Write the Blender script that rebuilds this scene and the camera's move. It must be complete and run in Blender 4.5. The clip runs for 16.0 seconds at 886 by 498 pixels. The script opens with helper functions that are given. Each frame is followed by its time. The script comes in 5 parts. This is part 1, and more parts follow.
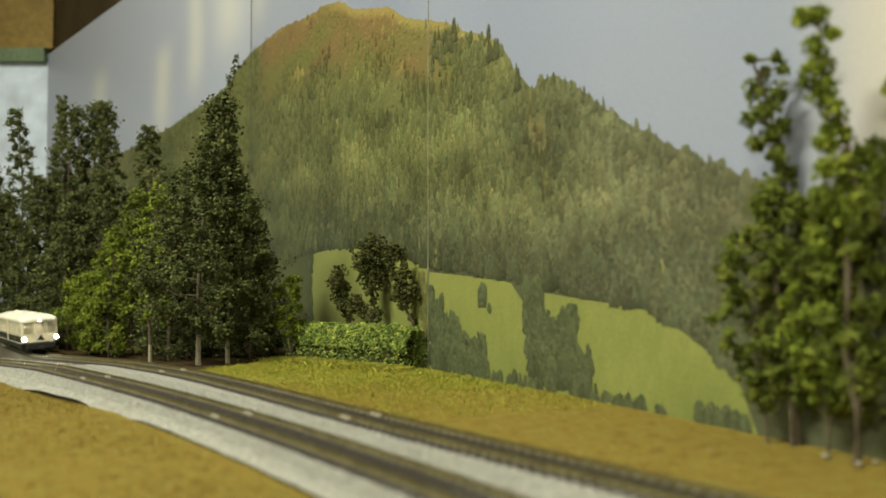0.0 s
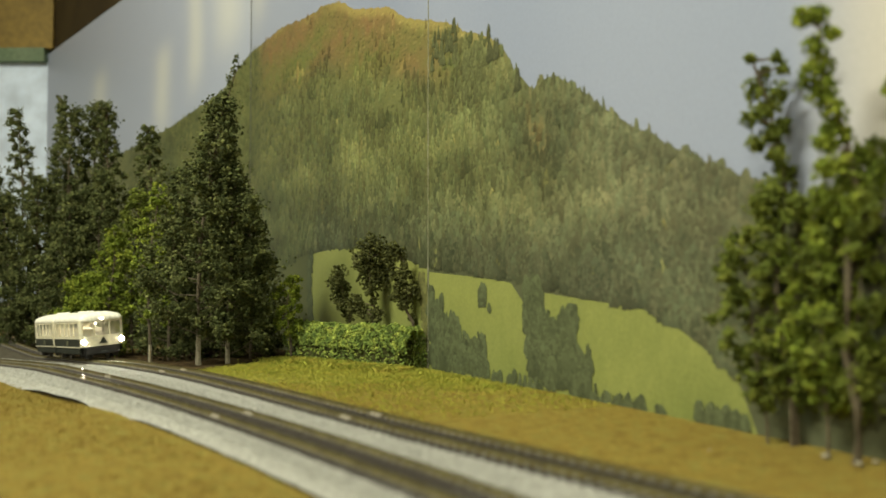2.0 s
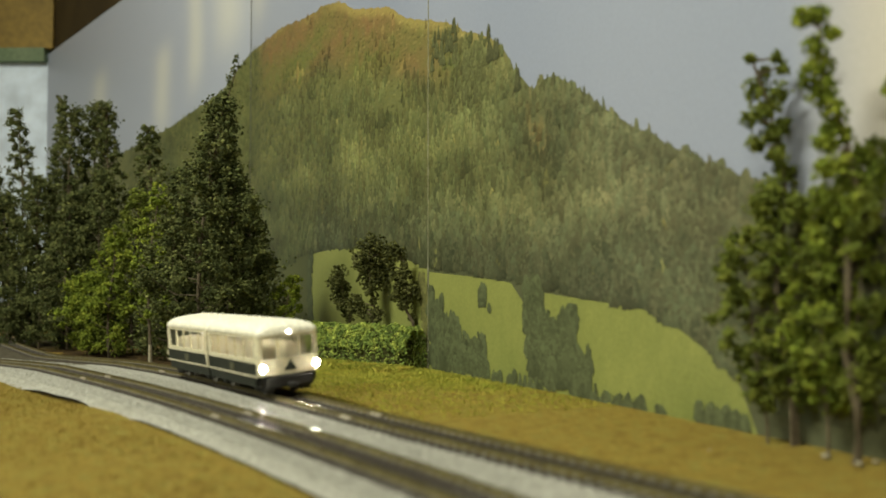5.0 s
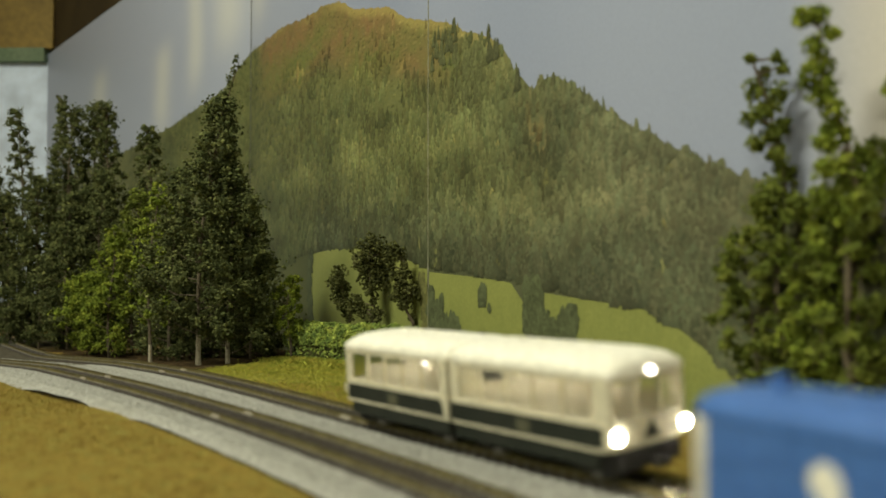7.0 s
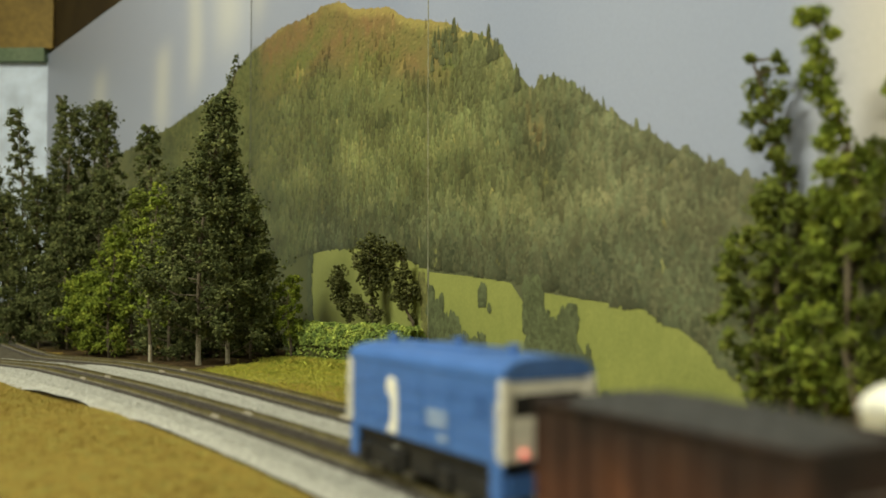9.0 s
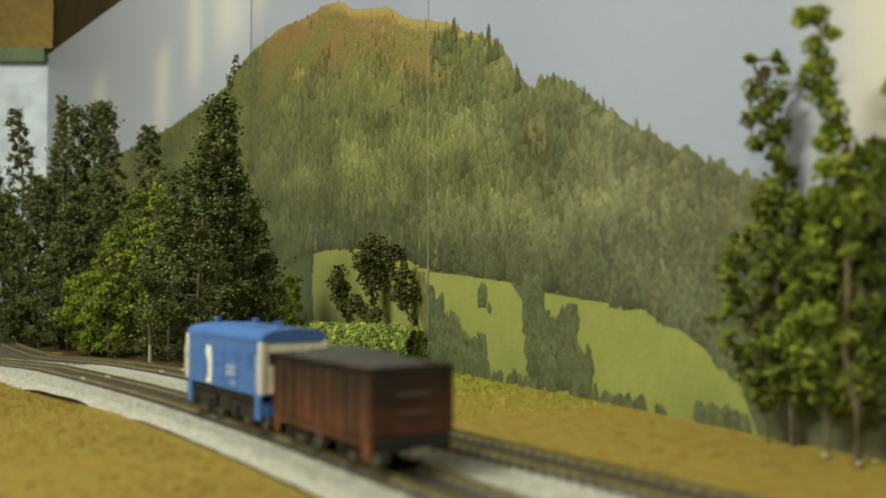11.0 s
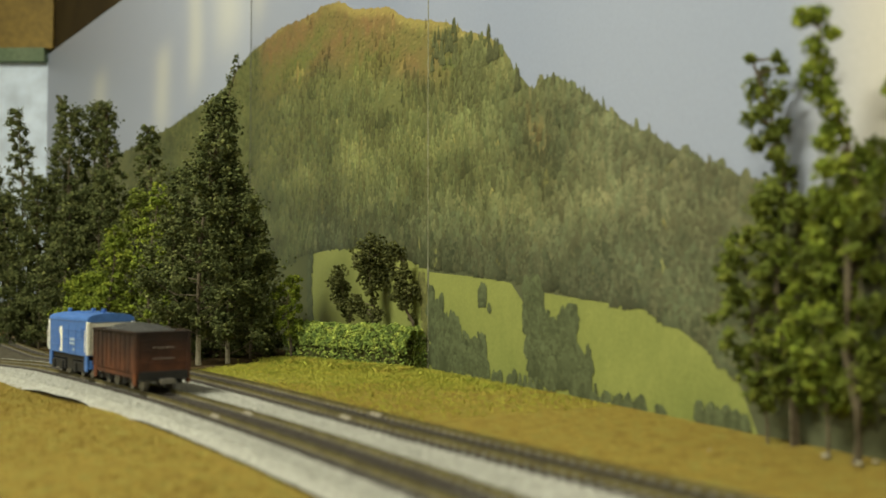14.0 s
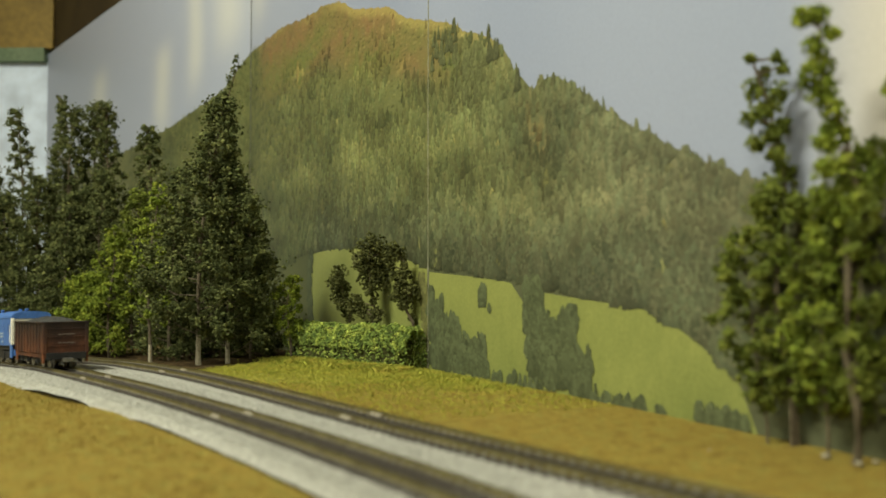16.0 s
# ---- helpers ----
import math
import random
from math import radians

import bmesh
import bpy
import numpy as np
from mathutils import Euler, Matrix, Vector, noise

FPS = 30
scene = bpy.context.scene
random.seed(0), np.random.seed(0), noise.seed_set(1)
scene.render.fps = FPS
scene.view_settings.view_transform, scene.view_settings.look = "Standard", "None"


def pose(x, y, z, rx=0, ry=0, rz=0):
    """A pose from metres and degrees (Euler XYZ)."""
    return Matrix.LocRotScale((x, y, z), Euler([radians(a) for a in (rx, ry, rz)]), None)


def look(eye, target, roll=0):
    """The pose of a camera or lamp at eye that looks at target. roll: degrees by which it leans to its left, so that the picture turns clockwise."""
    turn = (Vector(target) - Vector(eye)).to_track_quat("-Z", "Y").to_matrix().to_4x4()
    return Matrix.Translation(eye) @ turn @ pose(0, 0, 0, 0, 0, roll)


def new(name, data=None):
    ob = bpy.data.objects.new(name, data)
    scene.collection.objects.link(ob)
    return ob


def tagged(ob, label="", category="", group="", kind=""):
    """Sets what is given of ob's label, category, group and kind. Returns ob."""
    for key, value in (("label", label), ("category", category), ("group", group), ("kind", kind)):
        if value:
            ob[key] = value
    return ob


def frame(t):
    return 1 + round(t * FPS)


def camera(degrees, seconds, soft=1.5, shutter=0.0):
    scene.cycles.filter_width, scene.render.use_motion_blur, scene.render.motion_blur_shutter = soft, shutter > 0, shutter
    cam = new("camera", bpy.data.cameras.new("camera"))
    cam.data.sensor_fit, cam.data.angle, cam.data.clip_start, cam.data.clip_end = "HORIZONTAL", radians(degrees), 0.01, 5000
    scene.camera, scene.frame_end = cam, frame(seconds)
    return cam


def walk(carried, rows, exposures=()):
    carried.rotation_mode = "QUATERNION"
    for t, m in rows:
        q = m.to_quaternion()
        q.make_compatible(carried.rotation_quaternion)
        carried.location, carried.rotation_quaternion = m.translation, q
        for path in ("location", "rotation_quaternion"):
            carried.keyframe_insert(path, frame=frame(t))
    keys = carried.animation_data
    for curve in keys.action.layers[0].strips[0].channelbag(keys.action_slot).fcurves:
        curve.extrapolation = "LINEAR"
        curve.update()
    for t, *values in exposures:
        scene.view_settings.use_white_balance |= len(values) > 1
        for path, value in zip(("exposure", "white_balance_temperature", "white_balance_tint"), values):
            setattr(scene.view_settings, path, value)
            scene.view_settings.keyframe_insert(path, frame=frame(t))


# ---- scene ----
cam = camera(52.2, 16.0, soft=1.75, shutter=0.4)
EYE = pose(0, 0, 0.067, 91.96, 0, 0)
walk(cam, [(0.0, EYE), (16.0, EYE)], exposures=[(0.0, 0.0), (3.4, -0.02), (4.2, -0.10), (5.4, -0.24), (6.4, -0.32), (7.1, -0.42), (7.6, -0.42), (8.0, -0.33), (8.5, -0.20), (9.0, -0.07), (9.6, -0.02), (11.5, 0.0), (16.0, 0.0)])
cam.data.dof.use_dof = True
cam.data.dof.focus_distance = 0.86
cam.data.dof.aperture_fstop = 7.2

# ---- light: a room lit by ceiling lamps, heights above the rail tops ----
world = bpy.data.worlds.new("room_air")
world.use_nodes = True
world.node_tree.nodes["Background"].inputs[0].default_value = (1.0, 1.0, 0.9, 1)
world.node_tree.nodes["Background"].inputs[1].default_value = 0.05
scene.world = world


def lamp(name, eye, target, sx, sy, watts, colour):
    data = bpy.data.lights.new(name, "AREA")
    data.shape, data.size, data.size_y = "RECTANGLE", sx, sy
    data.energy, data.color = watts, colour
    ob = new(name, data)
    ob.matrix_world = look(eye, target)
    return ob


WARM = (1.0, 1.0, 0.80)
lamp("ceiling_lamp_light", (-0.90, 0.10, 1.40), (-0.15, 0.75, 0.0), 0.7, 0.14, 40.0, WARM)
lamp("wall_lamp_light", (-0.80, -1.55, 1.00), (-0.1, 0.85, 0.05), 0.35, 0.25, 20.0, WARM)

# ---- materials ----


def mat(name, colours, scale=60.0, rough=0.7, metal=0.0, bump=0.0, bump_scale=None, spread=0.5, island=0.0, detail=6.0, spec=0.4, obj=0.0, grain=0.18):
    """Principled surface: a noise mix of two or three colours, finer speckle, and relief."""
    m = bpy.data.materials.new(name)
    m.use_nodes = True
    nt = m.node_tree
    n, l = nt.nodes, nt.links
    b = n["Principled BSDF"]
    b.inputs["Roughness"].default_value = rough
    b.inputs["Metallic"].default_value = metal
    b.inputs["Specular IOR Level"].default_value = spec
    co = n.new("ShaderNodeTexCoord")
    geo = n.new("ShaderNodeNewGeometry")
    big = n.new("ShaderNodeTexNoise")
    big.inputs["Scale"].default_value = scale
    big.inputs["Detail"].default_value = detail
    l.new(geo.outputs["Position"] if obj == 0.0 else co.outputs["Object"], big.inputs["Vector"])
    ramp = n.new("ShaderNodeValToRGB")
    e = ramp.color_ramp.elements
    k = len(colours)
    e[0].position, e[1].position = 0.5 - spread / 2, 0.5 + spread / 2
    e[0].color, e[1].color = (*colours[0], 1), (*colours[-1], 1)
    for i in range(1, k - 1):
        x = e.new(0.5 - spread / 2 + spread * i / (k - 1))
        x.color = (*colours[i], 1)
    l.new(big.outputs["Fac"], ramp.inputs["Fac"])
    out = ramp.outputs["Color"]
    fine = n.new("ShaderNodeTexNoise")
    fine.inputs["Scale"].default_value = scale * 7.3
    fine.inputs["Detail"].default_value = 3.0
    l.new(geo.outputs["Position"] if obj == 0.0 else co.outputs["Object"], fine.inputs["Vector"])
    hsv = n.new("ShaderNodeHueSaturation")
    mr = n.new("ShaderNodeMapRange")
    mr.inputs["From Min"].default_value, mr.inputs["From Max"].default_value = 0.3, 0.7
    mr.inputs["To Min"].default_value, mr.inputs["To Max"].default_value = 1 - grain, 1 + grain
    l.new(fine.outputs["Fac"], mr.inputs["Value"])
    val = mr.outputs["Result"]
    if island:
        r2 = n.new("ShaderNodeMapRange")
        r2.inputs["To Min"].default_value, r2.inputs["To Max"].default_value = 1 - island, 1 + island
        l.new(geo.outputs["Random Per Island"], r2.inputs["Value"])
        mul = n.new("ShaderNodeMath")
        mul.operation = "MULTIPLY"
        l.new(val, mul.inputs[0])
        l.new(r2.outputs["Result"], mul.inputs[1])
        val = mul.outputs["Value"]
    l.new(val, hsv.inputs["Value"])
    l.new(out, hsv.inputs["Color"])
    l.new(hsv.outputs["Color"], b.inputs["Base Color"])
    if bump:
        bt = n.new("ShaderNodeTexNoise")
        bt.inputs["Scale"].default_value = bump_scale or scale * 5
        bt.inputs["Detail"].default_value = 4.0
        l.new(geo.outputs["Position"] if obj == 0.0 else co.outputs["Object"], bt.inputs["Vector"])
        bn = n.new("ShaderNodeBump")
        bn.inputs["Strength"].default_value = bump
        bn.inputs["Distance"].default_value = 0.001
        l.new(bt.outputs["Fac"], bn.inputs["Height"])
        l.new(bn.outputs["Normal"], b.inputs["Normal"])
    return m


def glow(name, colour, strength):
    m = bpy.data.materials.new(name)
    m.use_nodes = True
    b = m.node_tree.nodes["Principled BSDF"]
    b.inputs["Base Color"].default_value = (0.8, 0.8, 0.78, 1)
    b.inputs["Emission Color"].default_value = (*colour, 1)
    b.inputs["Emission Strength"].default_value = strength
    return m


def printed(name, rough=0.55, grain=0.22):
    """Printed paper: the ink colour stored on the print's own mesh, with paper grain."""
    m = bpy.data.materials.new(name)
    m.use_nodes = True
    n, l = m.node_tree.nodes, m.node_tree.links
    b = n["Principled BSDF"]
    b.inputs["Roughness"].default_value = rough
    b.inputs["Specular IOR Level"].default_value = 0.25
    at = n.new("ShaderNodeVertexColor")
    at.layer_name = "ink"
    geo = n.new("ShaderNodeNewGeometry")
    t = n.new("ShaderNodeTexNoise")
    t.inputs["Scale"].default_value = 420.0
    t.inputs["Detail"].default_value = 5.0
    l.new(geo.outputs["Position"], t.inputs["Vector"])
    mr = n.new("ShaderNodeMapRange")
    mr.inputs["From Min"].default_value, mr.inputs["From Max"].default_value = 0.3, 0.7
    mr.inputs["To Min"].default_value, mr.inputs["To Max"].default_value = 1 - grain, 1 + grain
    l.new(t.outputs["Fac"], mr.inputs["Value"])
    hsv = n.new("ShaderNodeHueSaturation")
    l.new(at.outputs["Color"], hsv.inputs["Color"])
    l.new(mr.outputs["Result"], hsv.inputs["Value"])
    l.new(hsv.outputs["Color"], b.inputs["Base Color"])
    return m


GRASS = mat("grass_mat", [(0.185, 0.128, 0.026), (0.232, 0.168, 0.034), (0.222, 0.186, 0.042)], 120, 0.95, bump=1.0, bump_scale=1100, spread=0.3, spec=0.1, grain=0.42)
GRASS_GREEN = mat("grass_green", [(0.245, 0.185, 0.036), (0.265, 0.24, 0.046), (0.22, 0.25, 0.045)], 80, 0.95, bump=1.0, bump_scale=1100, spread=0.3, spec=0.1, grain=0.42)
BLADES = mat("grass_blades", [(0.17, 0.21, 0.025), (0.32, 0.32, 0.05), (0.38, 0.29, 0.055)], 80, 0.9, island=0.4, spec=0.1)
BALLAST = mat("ballast_grey", [(0.24, 0.237, 0.208), (0.335, 0.331, 0.292), (0.45, 0.444, 0.395)], 420, 0.95, bump=1.0, bump_scale=1100, spread=0.4, spec=0.2)
ASH = mat("ash_ground", [(0.045, 0.039, 0.027), (0.08, 0.071, 0.05), (0.125, 0.113, 0.086)], 160, 0.95, bump=0.8, bump_scale=900, spread=0.4, spec=0.1, grain=0.3)
# brown leaf litter, its colour darkened for the shade beneath the grove
SHADED_LITTER = mat("shaded_leaf_litter", [(0.020, 0.014, 0.008), (0.055, 0.036, 0.016), (0.11, 0.075, 0.028)], 120, 0.95, bump=1.0, bump_scale=900, spread=0.4, spec=0.1, grain=0.4)
SHADED_FOAM = mat("shaded_foam_edge", [(0.02, 0.018, 0.015), (0.04, 0.036, 0.03)], 200, 0.95)
SLEEPER = mat("sleeper_plastic", [(0.035, 0.028, 0.022), (0.07, 0.06, 0.048)], 300, 0.6, bump=0.3)
RAIL = mat("rail_painted", [(0.075, 0.060, 0.022), (0.165, 0.138, 0.050)], 120, 0.55, metal=0.2, bump=0.2)
RAIL_HEAD = mat("rail_head", [(0.17, 0.145, 0.085), (0.29, 0.255, 0.17)], 90, 0.25, metal=0.9)
JOINER = mat("rail_joiner_metal", [(0.45, 0.40, 0.30), (0.65, 0.6, 0.48)], 300, 0.4, metal=0.7)
CHAIR = mat("rail_chair", [(0.12, 0.115, 0.10), (0.30, 0.285, 0.25)], 500, 0.6)
BARK = mat("bark", [(0.06, 0.045, 0.025), (0.16, 0.13, 0.08)], 250, 0.9, bump=0.6)
BARK_PALE = mat("bark_pale", [(0.22, 0.19, 0.12), (0.38, 0.34, 0.24)], 250, 0.9, bump=0.5)
PINE = mat("foliage_dark", [(0.024, 0.031, 0.012), (0.072, 0.085, 0.028), (0.17, 0.175, 0.060)], 110, 0.9, island=0.45, spec=0.15)
LIGHT_LEAF = mat("foliage_light", [(0.045, 0.065, 0.010), (0.135, 0.175, 0.020), (0.30, 0.33, 0.045)], 110, 0.9, island=0.4, spec=0.15)
MID_LEAF = mat("foliage_mid", [(0.034, 0.046, 0.009), (0.105, 0.13, 0.020), (0.23, 0.25, 0.045)], 110, 0.9, island=0.4, spec=0.15)
OLIVE_LEAF = mat("foliage_olive", [(0.035, 0.038, 0.012), (0.070, 0.075, 0.022), (0.11, 0.11, 0.04)], 90, 0.9, island=0.4, spec=0.15)
HEDGE_LEAF = mat("foliage_hedge", [(0.055, 0.090, 0.026), (0.165, 0.22, 0.045), (0.42, 0.46, 0.09)], 140, 0.9, island=0.4, spec=0.15)
MURAL = printed("mural_print", grain=0.12)
SKY_PRINT = printed("sky_print", 0.4, 0.03)
MEADOW_PRINT = printed("meadow_print", 0.5, 0.09)
# one cream paint in two tones: roof lit, sides and ends in shade
CREAM_LIT = mat("cream_lit", [(0.82, 0.79, 0.66), (0.87, 0.85, 0.73)], 60, 0.45, obj=1.0)
CREAM_SHADED = mat("cream_shaded", [(0.56, 0.52, 0.37), (0.64, 0.60, 0.45)], 60, 0.4, obj=1.0)
SLATE = mat("slate_green_paint", [(0.018, 0.022, 0.017), (0.027, 0.030, 0.024)], 80, 0.5, obj=1.0, spec=0.15)
BLACK = mat("black_plastic", [(0.008, 0.008, 0.008), (0.02, 0.019, 0.017)], 150, 0.6, obj=1.0)
BLUE = mat("blue_paint", [(0.045, 0.125, 0.36), (0.060, 0.150, 0.41)], 60, 0.42, obj=1.0)
BLUE_DARK = mat("blue_groove", [(0.03, 0.09, 0.28), (0.04, 0.11, 0.32)], 60, 0.5, obj=1.0)
WHITE = mat("white_paint", [(0.72, 0.70, 0.60), (0.80, 0.78, 0.68)], 60, 0.45, obj=1.0)
GREY = mat("grey_lettering", [(0.26, 0.34, 0.46), (0.34, 0.41, 0.50)], 90, 0.5, obj=1.0)
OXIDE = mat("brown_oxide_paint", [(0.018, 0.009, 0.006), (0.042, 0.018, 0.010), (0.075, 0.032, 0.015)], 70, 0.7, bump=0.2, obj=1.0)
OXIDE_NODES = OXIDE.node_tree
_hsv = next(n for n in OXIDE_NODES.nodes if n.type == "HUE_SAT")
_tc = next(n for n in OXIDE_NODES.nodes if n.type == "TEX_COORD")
# multiplies the paint by height: redder low down, darker towards the top
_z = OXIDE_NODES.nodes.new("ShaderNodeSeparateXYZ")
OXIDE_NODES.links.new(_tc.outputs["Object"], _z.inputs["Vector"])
_by_height = OXIDE_NODES.nodes.new("ShaderNodeMapRange")
_by_height.inputs["From Min"].default_value, _by_height.inputs["From Max"].default_value = 0.014, 0.034
OXIDE_NODES.links.new(_z.outputs["Z"], _by_height.inputs["Value"])
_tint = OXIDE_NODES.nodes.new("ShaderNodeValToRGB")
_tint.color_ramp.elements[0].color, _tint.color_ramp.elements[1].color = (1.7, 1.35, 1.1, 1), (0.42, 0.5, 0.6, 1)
OXIDE_NODES.links.new(_by_height.outputs["Result"], _tint.inputs["Fac"])
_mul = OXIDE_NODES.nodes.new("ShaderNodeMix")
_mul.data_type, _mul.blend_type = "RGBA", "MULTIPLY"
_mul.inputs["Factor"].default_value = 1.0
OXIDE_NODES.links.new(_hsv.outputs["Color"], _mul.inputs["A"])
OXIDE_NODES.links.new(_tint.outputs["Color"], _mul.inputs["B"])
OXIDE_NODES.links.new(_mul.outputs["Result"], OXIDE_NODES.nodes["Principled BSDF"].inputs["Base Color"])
OXIDE_ORANGE = mat("orange_rust", [(0.09, 0.028, 0.010), (0.15, 0.048, 0.015)], 90, 0.75, obj=1.0)
COAL = mat("coal", [(0.010, 0.010, 0.010), (0.030, 0.030, 0.028), (0.060, 0.060, 0.057)], 500, 0.7, bump=1.0, bump_scale=900, obj=1.0)
LABEL_PAINT = mat("faded_label", [(0.13, 0.10, 0.085), (0.19, 0.155, 0.13)], 90, 0.6, obj=1.0)
GRILLE = mat("dull_grille", [(0.06, 0.06, 0.035), (0.10, 0.10, 0.06)], 300, 0.7, obj=1.0)
STEEL = mat("wheel_steel", [(0.20, 0.19, 0.17), (0.34, 0.33, 0.30)], 200, 0.35, metal=0.9, obj=1.0)
SEATS = mat("interior_tan", [(0.40, 0.37, 0.29), (0.56, 0.52, 0.42)], 200, 0.8, obj=1.0)
HEADLIGHT = glow("headlight_glow", (1.0, 0.93, 0.78), 350.0)
ROOF_LIGHT = glow("marker_glow", (1.0, 0.93, 0.78), 22.0)
CABIN_LIGHT = glow("cabin_glow", (1.0, 0.95, 0.78), 26.0)
BULB = glow("bulb_glow", (1.0, 0.94, 0.80), 26.0)
TAIL_LIGHT = glow("tail_glow", (1.0, 0.10, 0.05), 0.9)
GLASS = bpy.data.materials.new("window_glass")
GLASS.use_nodes = True
GLASS.node_tree.nodes["Principled BSDF"].inputs["Transmission Weight"].default_value = 1.0
GLASS.node_tree.nodes["Principled BSDF"].inputs["Roughness"].default_value = 0.30
GLASS.node_tree.nodes["Principled BSDF"].inputs["IOR"].default_value = 1.02
GLASS.node_tree.nodes["Principled BSDF"].inputs["Base Color"].default_value = (0.93, 0.92, 0.86, 1)
BROWN_WOOD = mat("brown_wood", [(0.020, 0.012, 0.005), (0.05, 0.034, 0.012)], 12, 0.6, bump=0.1)
TAN_WOOD = mat("tan_wood", [(0.16, 0.105, 0.018), (0.24, 0.16, 0.03)], 10, 0.6, bump=0.1)
GREEN_STRIP = mat("green_strip", [(0.10, 0.15, 0.08), (0.16, 0.21, 0.12)], 15, 0.6)
PALE_BLUE = mat("pale_blue_board", [(0.62, 0.71, 0.86), (0.65, 0.74, 0.89)], 3, 0.6)
PLASTER = mat("room_plaster", [(0.55, 0.50, 0.42), (0.66, 0.61, 0.52)], 4, 0.9, bump=0.1)
CARPET = mat("room_carpet", [(0.10, 0.08, 0.06), (0.16, 0.13, 0.10)], 40, 0.95)
PAPER_EDGE = mat("white_paper_edge", [(0.20, 0.20, 0.12), (0.42, 0.41, 0.32)], 60, 0.8)
SEAM_SHADE = mat("seam_shadow", [(0.06, 0.06, 0.05), (0.10, 0.10, 0.08)], 60, 0.8)

# ---- mesh helpers ----


def mesh_from(name, verts, faces, material, smooth=False):
    me = bpy.data.meshes.new(name)
    me.from_pydata([tuple(v) for v in verts], [], [tuple(f) for f in faces])
    me.materials.append(material)
    me.update()
    if smooth:
        for p in me.polygons:
            p.use_smooth = True
    return me


def obj(name, me, parent=None, label="", category="", group="", kind=""):
    ob = new(name, me)
    if parent is not None:
        ob.parent = parent
    return tagged(ob, label, category, group, kind)


def part(name, bm, material, parent, label="", smooth=False):
    me = bpy.data.meshes.new(name)
    bm.to_mesh(me)
    bm.free()
    me.materials.append(material)
    if smooth:
        for p in me.polygons:
            p.use_smooth = True
    return obj(name, me, parent, label)


def box_bm(x0, x1, y0, y1, z0, z1, bevel=0.0, segs=2):
    bm = bmesh.new()
    bmesh.ops.create_cube(bm, size=1.0)
    for v in bm.verts:
        v.co = Vector((x0 if v.co.x < 0 else x1, y0 if v.co.y < 0 else y1, z0 if v.co.z < 0 else z1))
    if bevel:
        bmesh.ops.bevel(bm, geom=list(bm.edges), offset=bevel, segments=segs, affect="EDGES", profile=0.5)
    return bm


def cyl_bm(p, q, r0, r1=None, segs=16):
    """A tapered cylinder from p to q."""
    p, q = Vector(p), Vector(q)
    bm = bmesh.new()
    bmesh.ops.create_cone(bm, cap_ends=True, segments=segs, radius1=r0, radius2=r0 if r1 is None else r1, depth=(q - p).length)
    rot = (q - p).to_track_quat("Z", "Y").to_matrix().to_4x4()
    bm.transform(Matrix.Translation((p + q) / 2) @ rot)
    return bm


def join_bm(*bms):
    out = bmesh.new()
    for b in bms:
        me = bpy.data.meshes.new("tmp")
        b.to_mesh(me)
        b.free()
        out.from_mesh(me)
        bpy.data.meshes.remove(me)
    return out


def loft_bm(sections, cap=True, closed=True):
    """A skin over rings of equal length."""
    bm = bmesh.new()
    rings = [[bm.verts.new(v) for v in ring] for ring in sections]
    k = len(rings[0])
    for a, b in zip(rings, rings[1:]):
        for i in range(k if closed else k - 1):
            j = (i + 1) % k
            bm.faces.new((a[i], a[j], b[j], b[i]))
    if cap:
        bm.faces.new(rings[0][::-1])
        bm.faces.new(rings[-1])
    bmesh.ops.recalc_face_normals(bm, faces=list(bm.faces))
    return bm


# ---- track plan: start, heading, and the curvature at KNOTS metres along ----
KNOTS = (-0.25, 0.0, 0.12, 0.24, 0.36, 0.48, 0.60, 0.80, 1.10)
NEAR = (-0.0475, 0.3785, 2.160), (0.60, 0.25, 0.22, 0.25, 0.10, 0.05, 0.10, 0.12, 0.13)
FAR = (0.0607, 0.3184, 2.206), (-0.043, -0.098, -0.262, -0.237, 0.35, 0.90, -0.50, -0.20, 0.0)
STEP = 0.004


def plan(q):
    (x, y, a), bends = q
    g = np.arange(-1.0, 1.8, STEP)
    th = np.cumsum(np.interp(g, KNOTS, bends)) * STEP
    i0 = int(np.argmin(abs(g)))
    th = th - th[i0] + a
    px, py = np.cumsum(np.cos(th)) * STEP, np.cumsum(np.sin(th)) * STEP
    return g, px + x - px[i0], py + y - py[i0], th


PLANS = {"near": plan(NEAR), "far": plan(FAR)}


def along(track, s):
    g, px, py, th = PLANS[track]
    return float(np.interp(s, g, px)), float(np.interp(s, g, py)), float(np.interp(s, g, th))


def run_out(x, y):
    """Metres from the camera's end of the tracks towards the far curve."""
    return (x + 0.048) * -0.628 + (y - 0.376) * 0.778


def sag(x, y):
    """The extra fall of the board behind the grove."""
    k = max(0.0, run_out(x, y) - 0.45)
    return -0.030 * min(0.30, k) * k / (k + 0.03)


def drop(x, y):
    """The layout sinks slightly towards the far curve."""
    return -0.016 * max(0.0, min(0.70, run_out(x, y)) - 0.02) ** 2 + sag(x, y)


def beside(track, s, off, z=0.0):
    """A point off metres to the left of the way that s runs (towards the camera's side)."""
    x, y, th = along(track, s)
    return (x - math.sin(th) * off, y + math.cos(th) * off, z + drop(x, y))


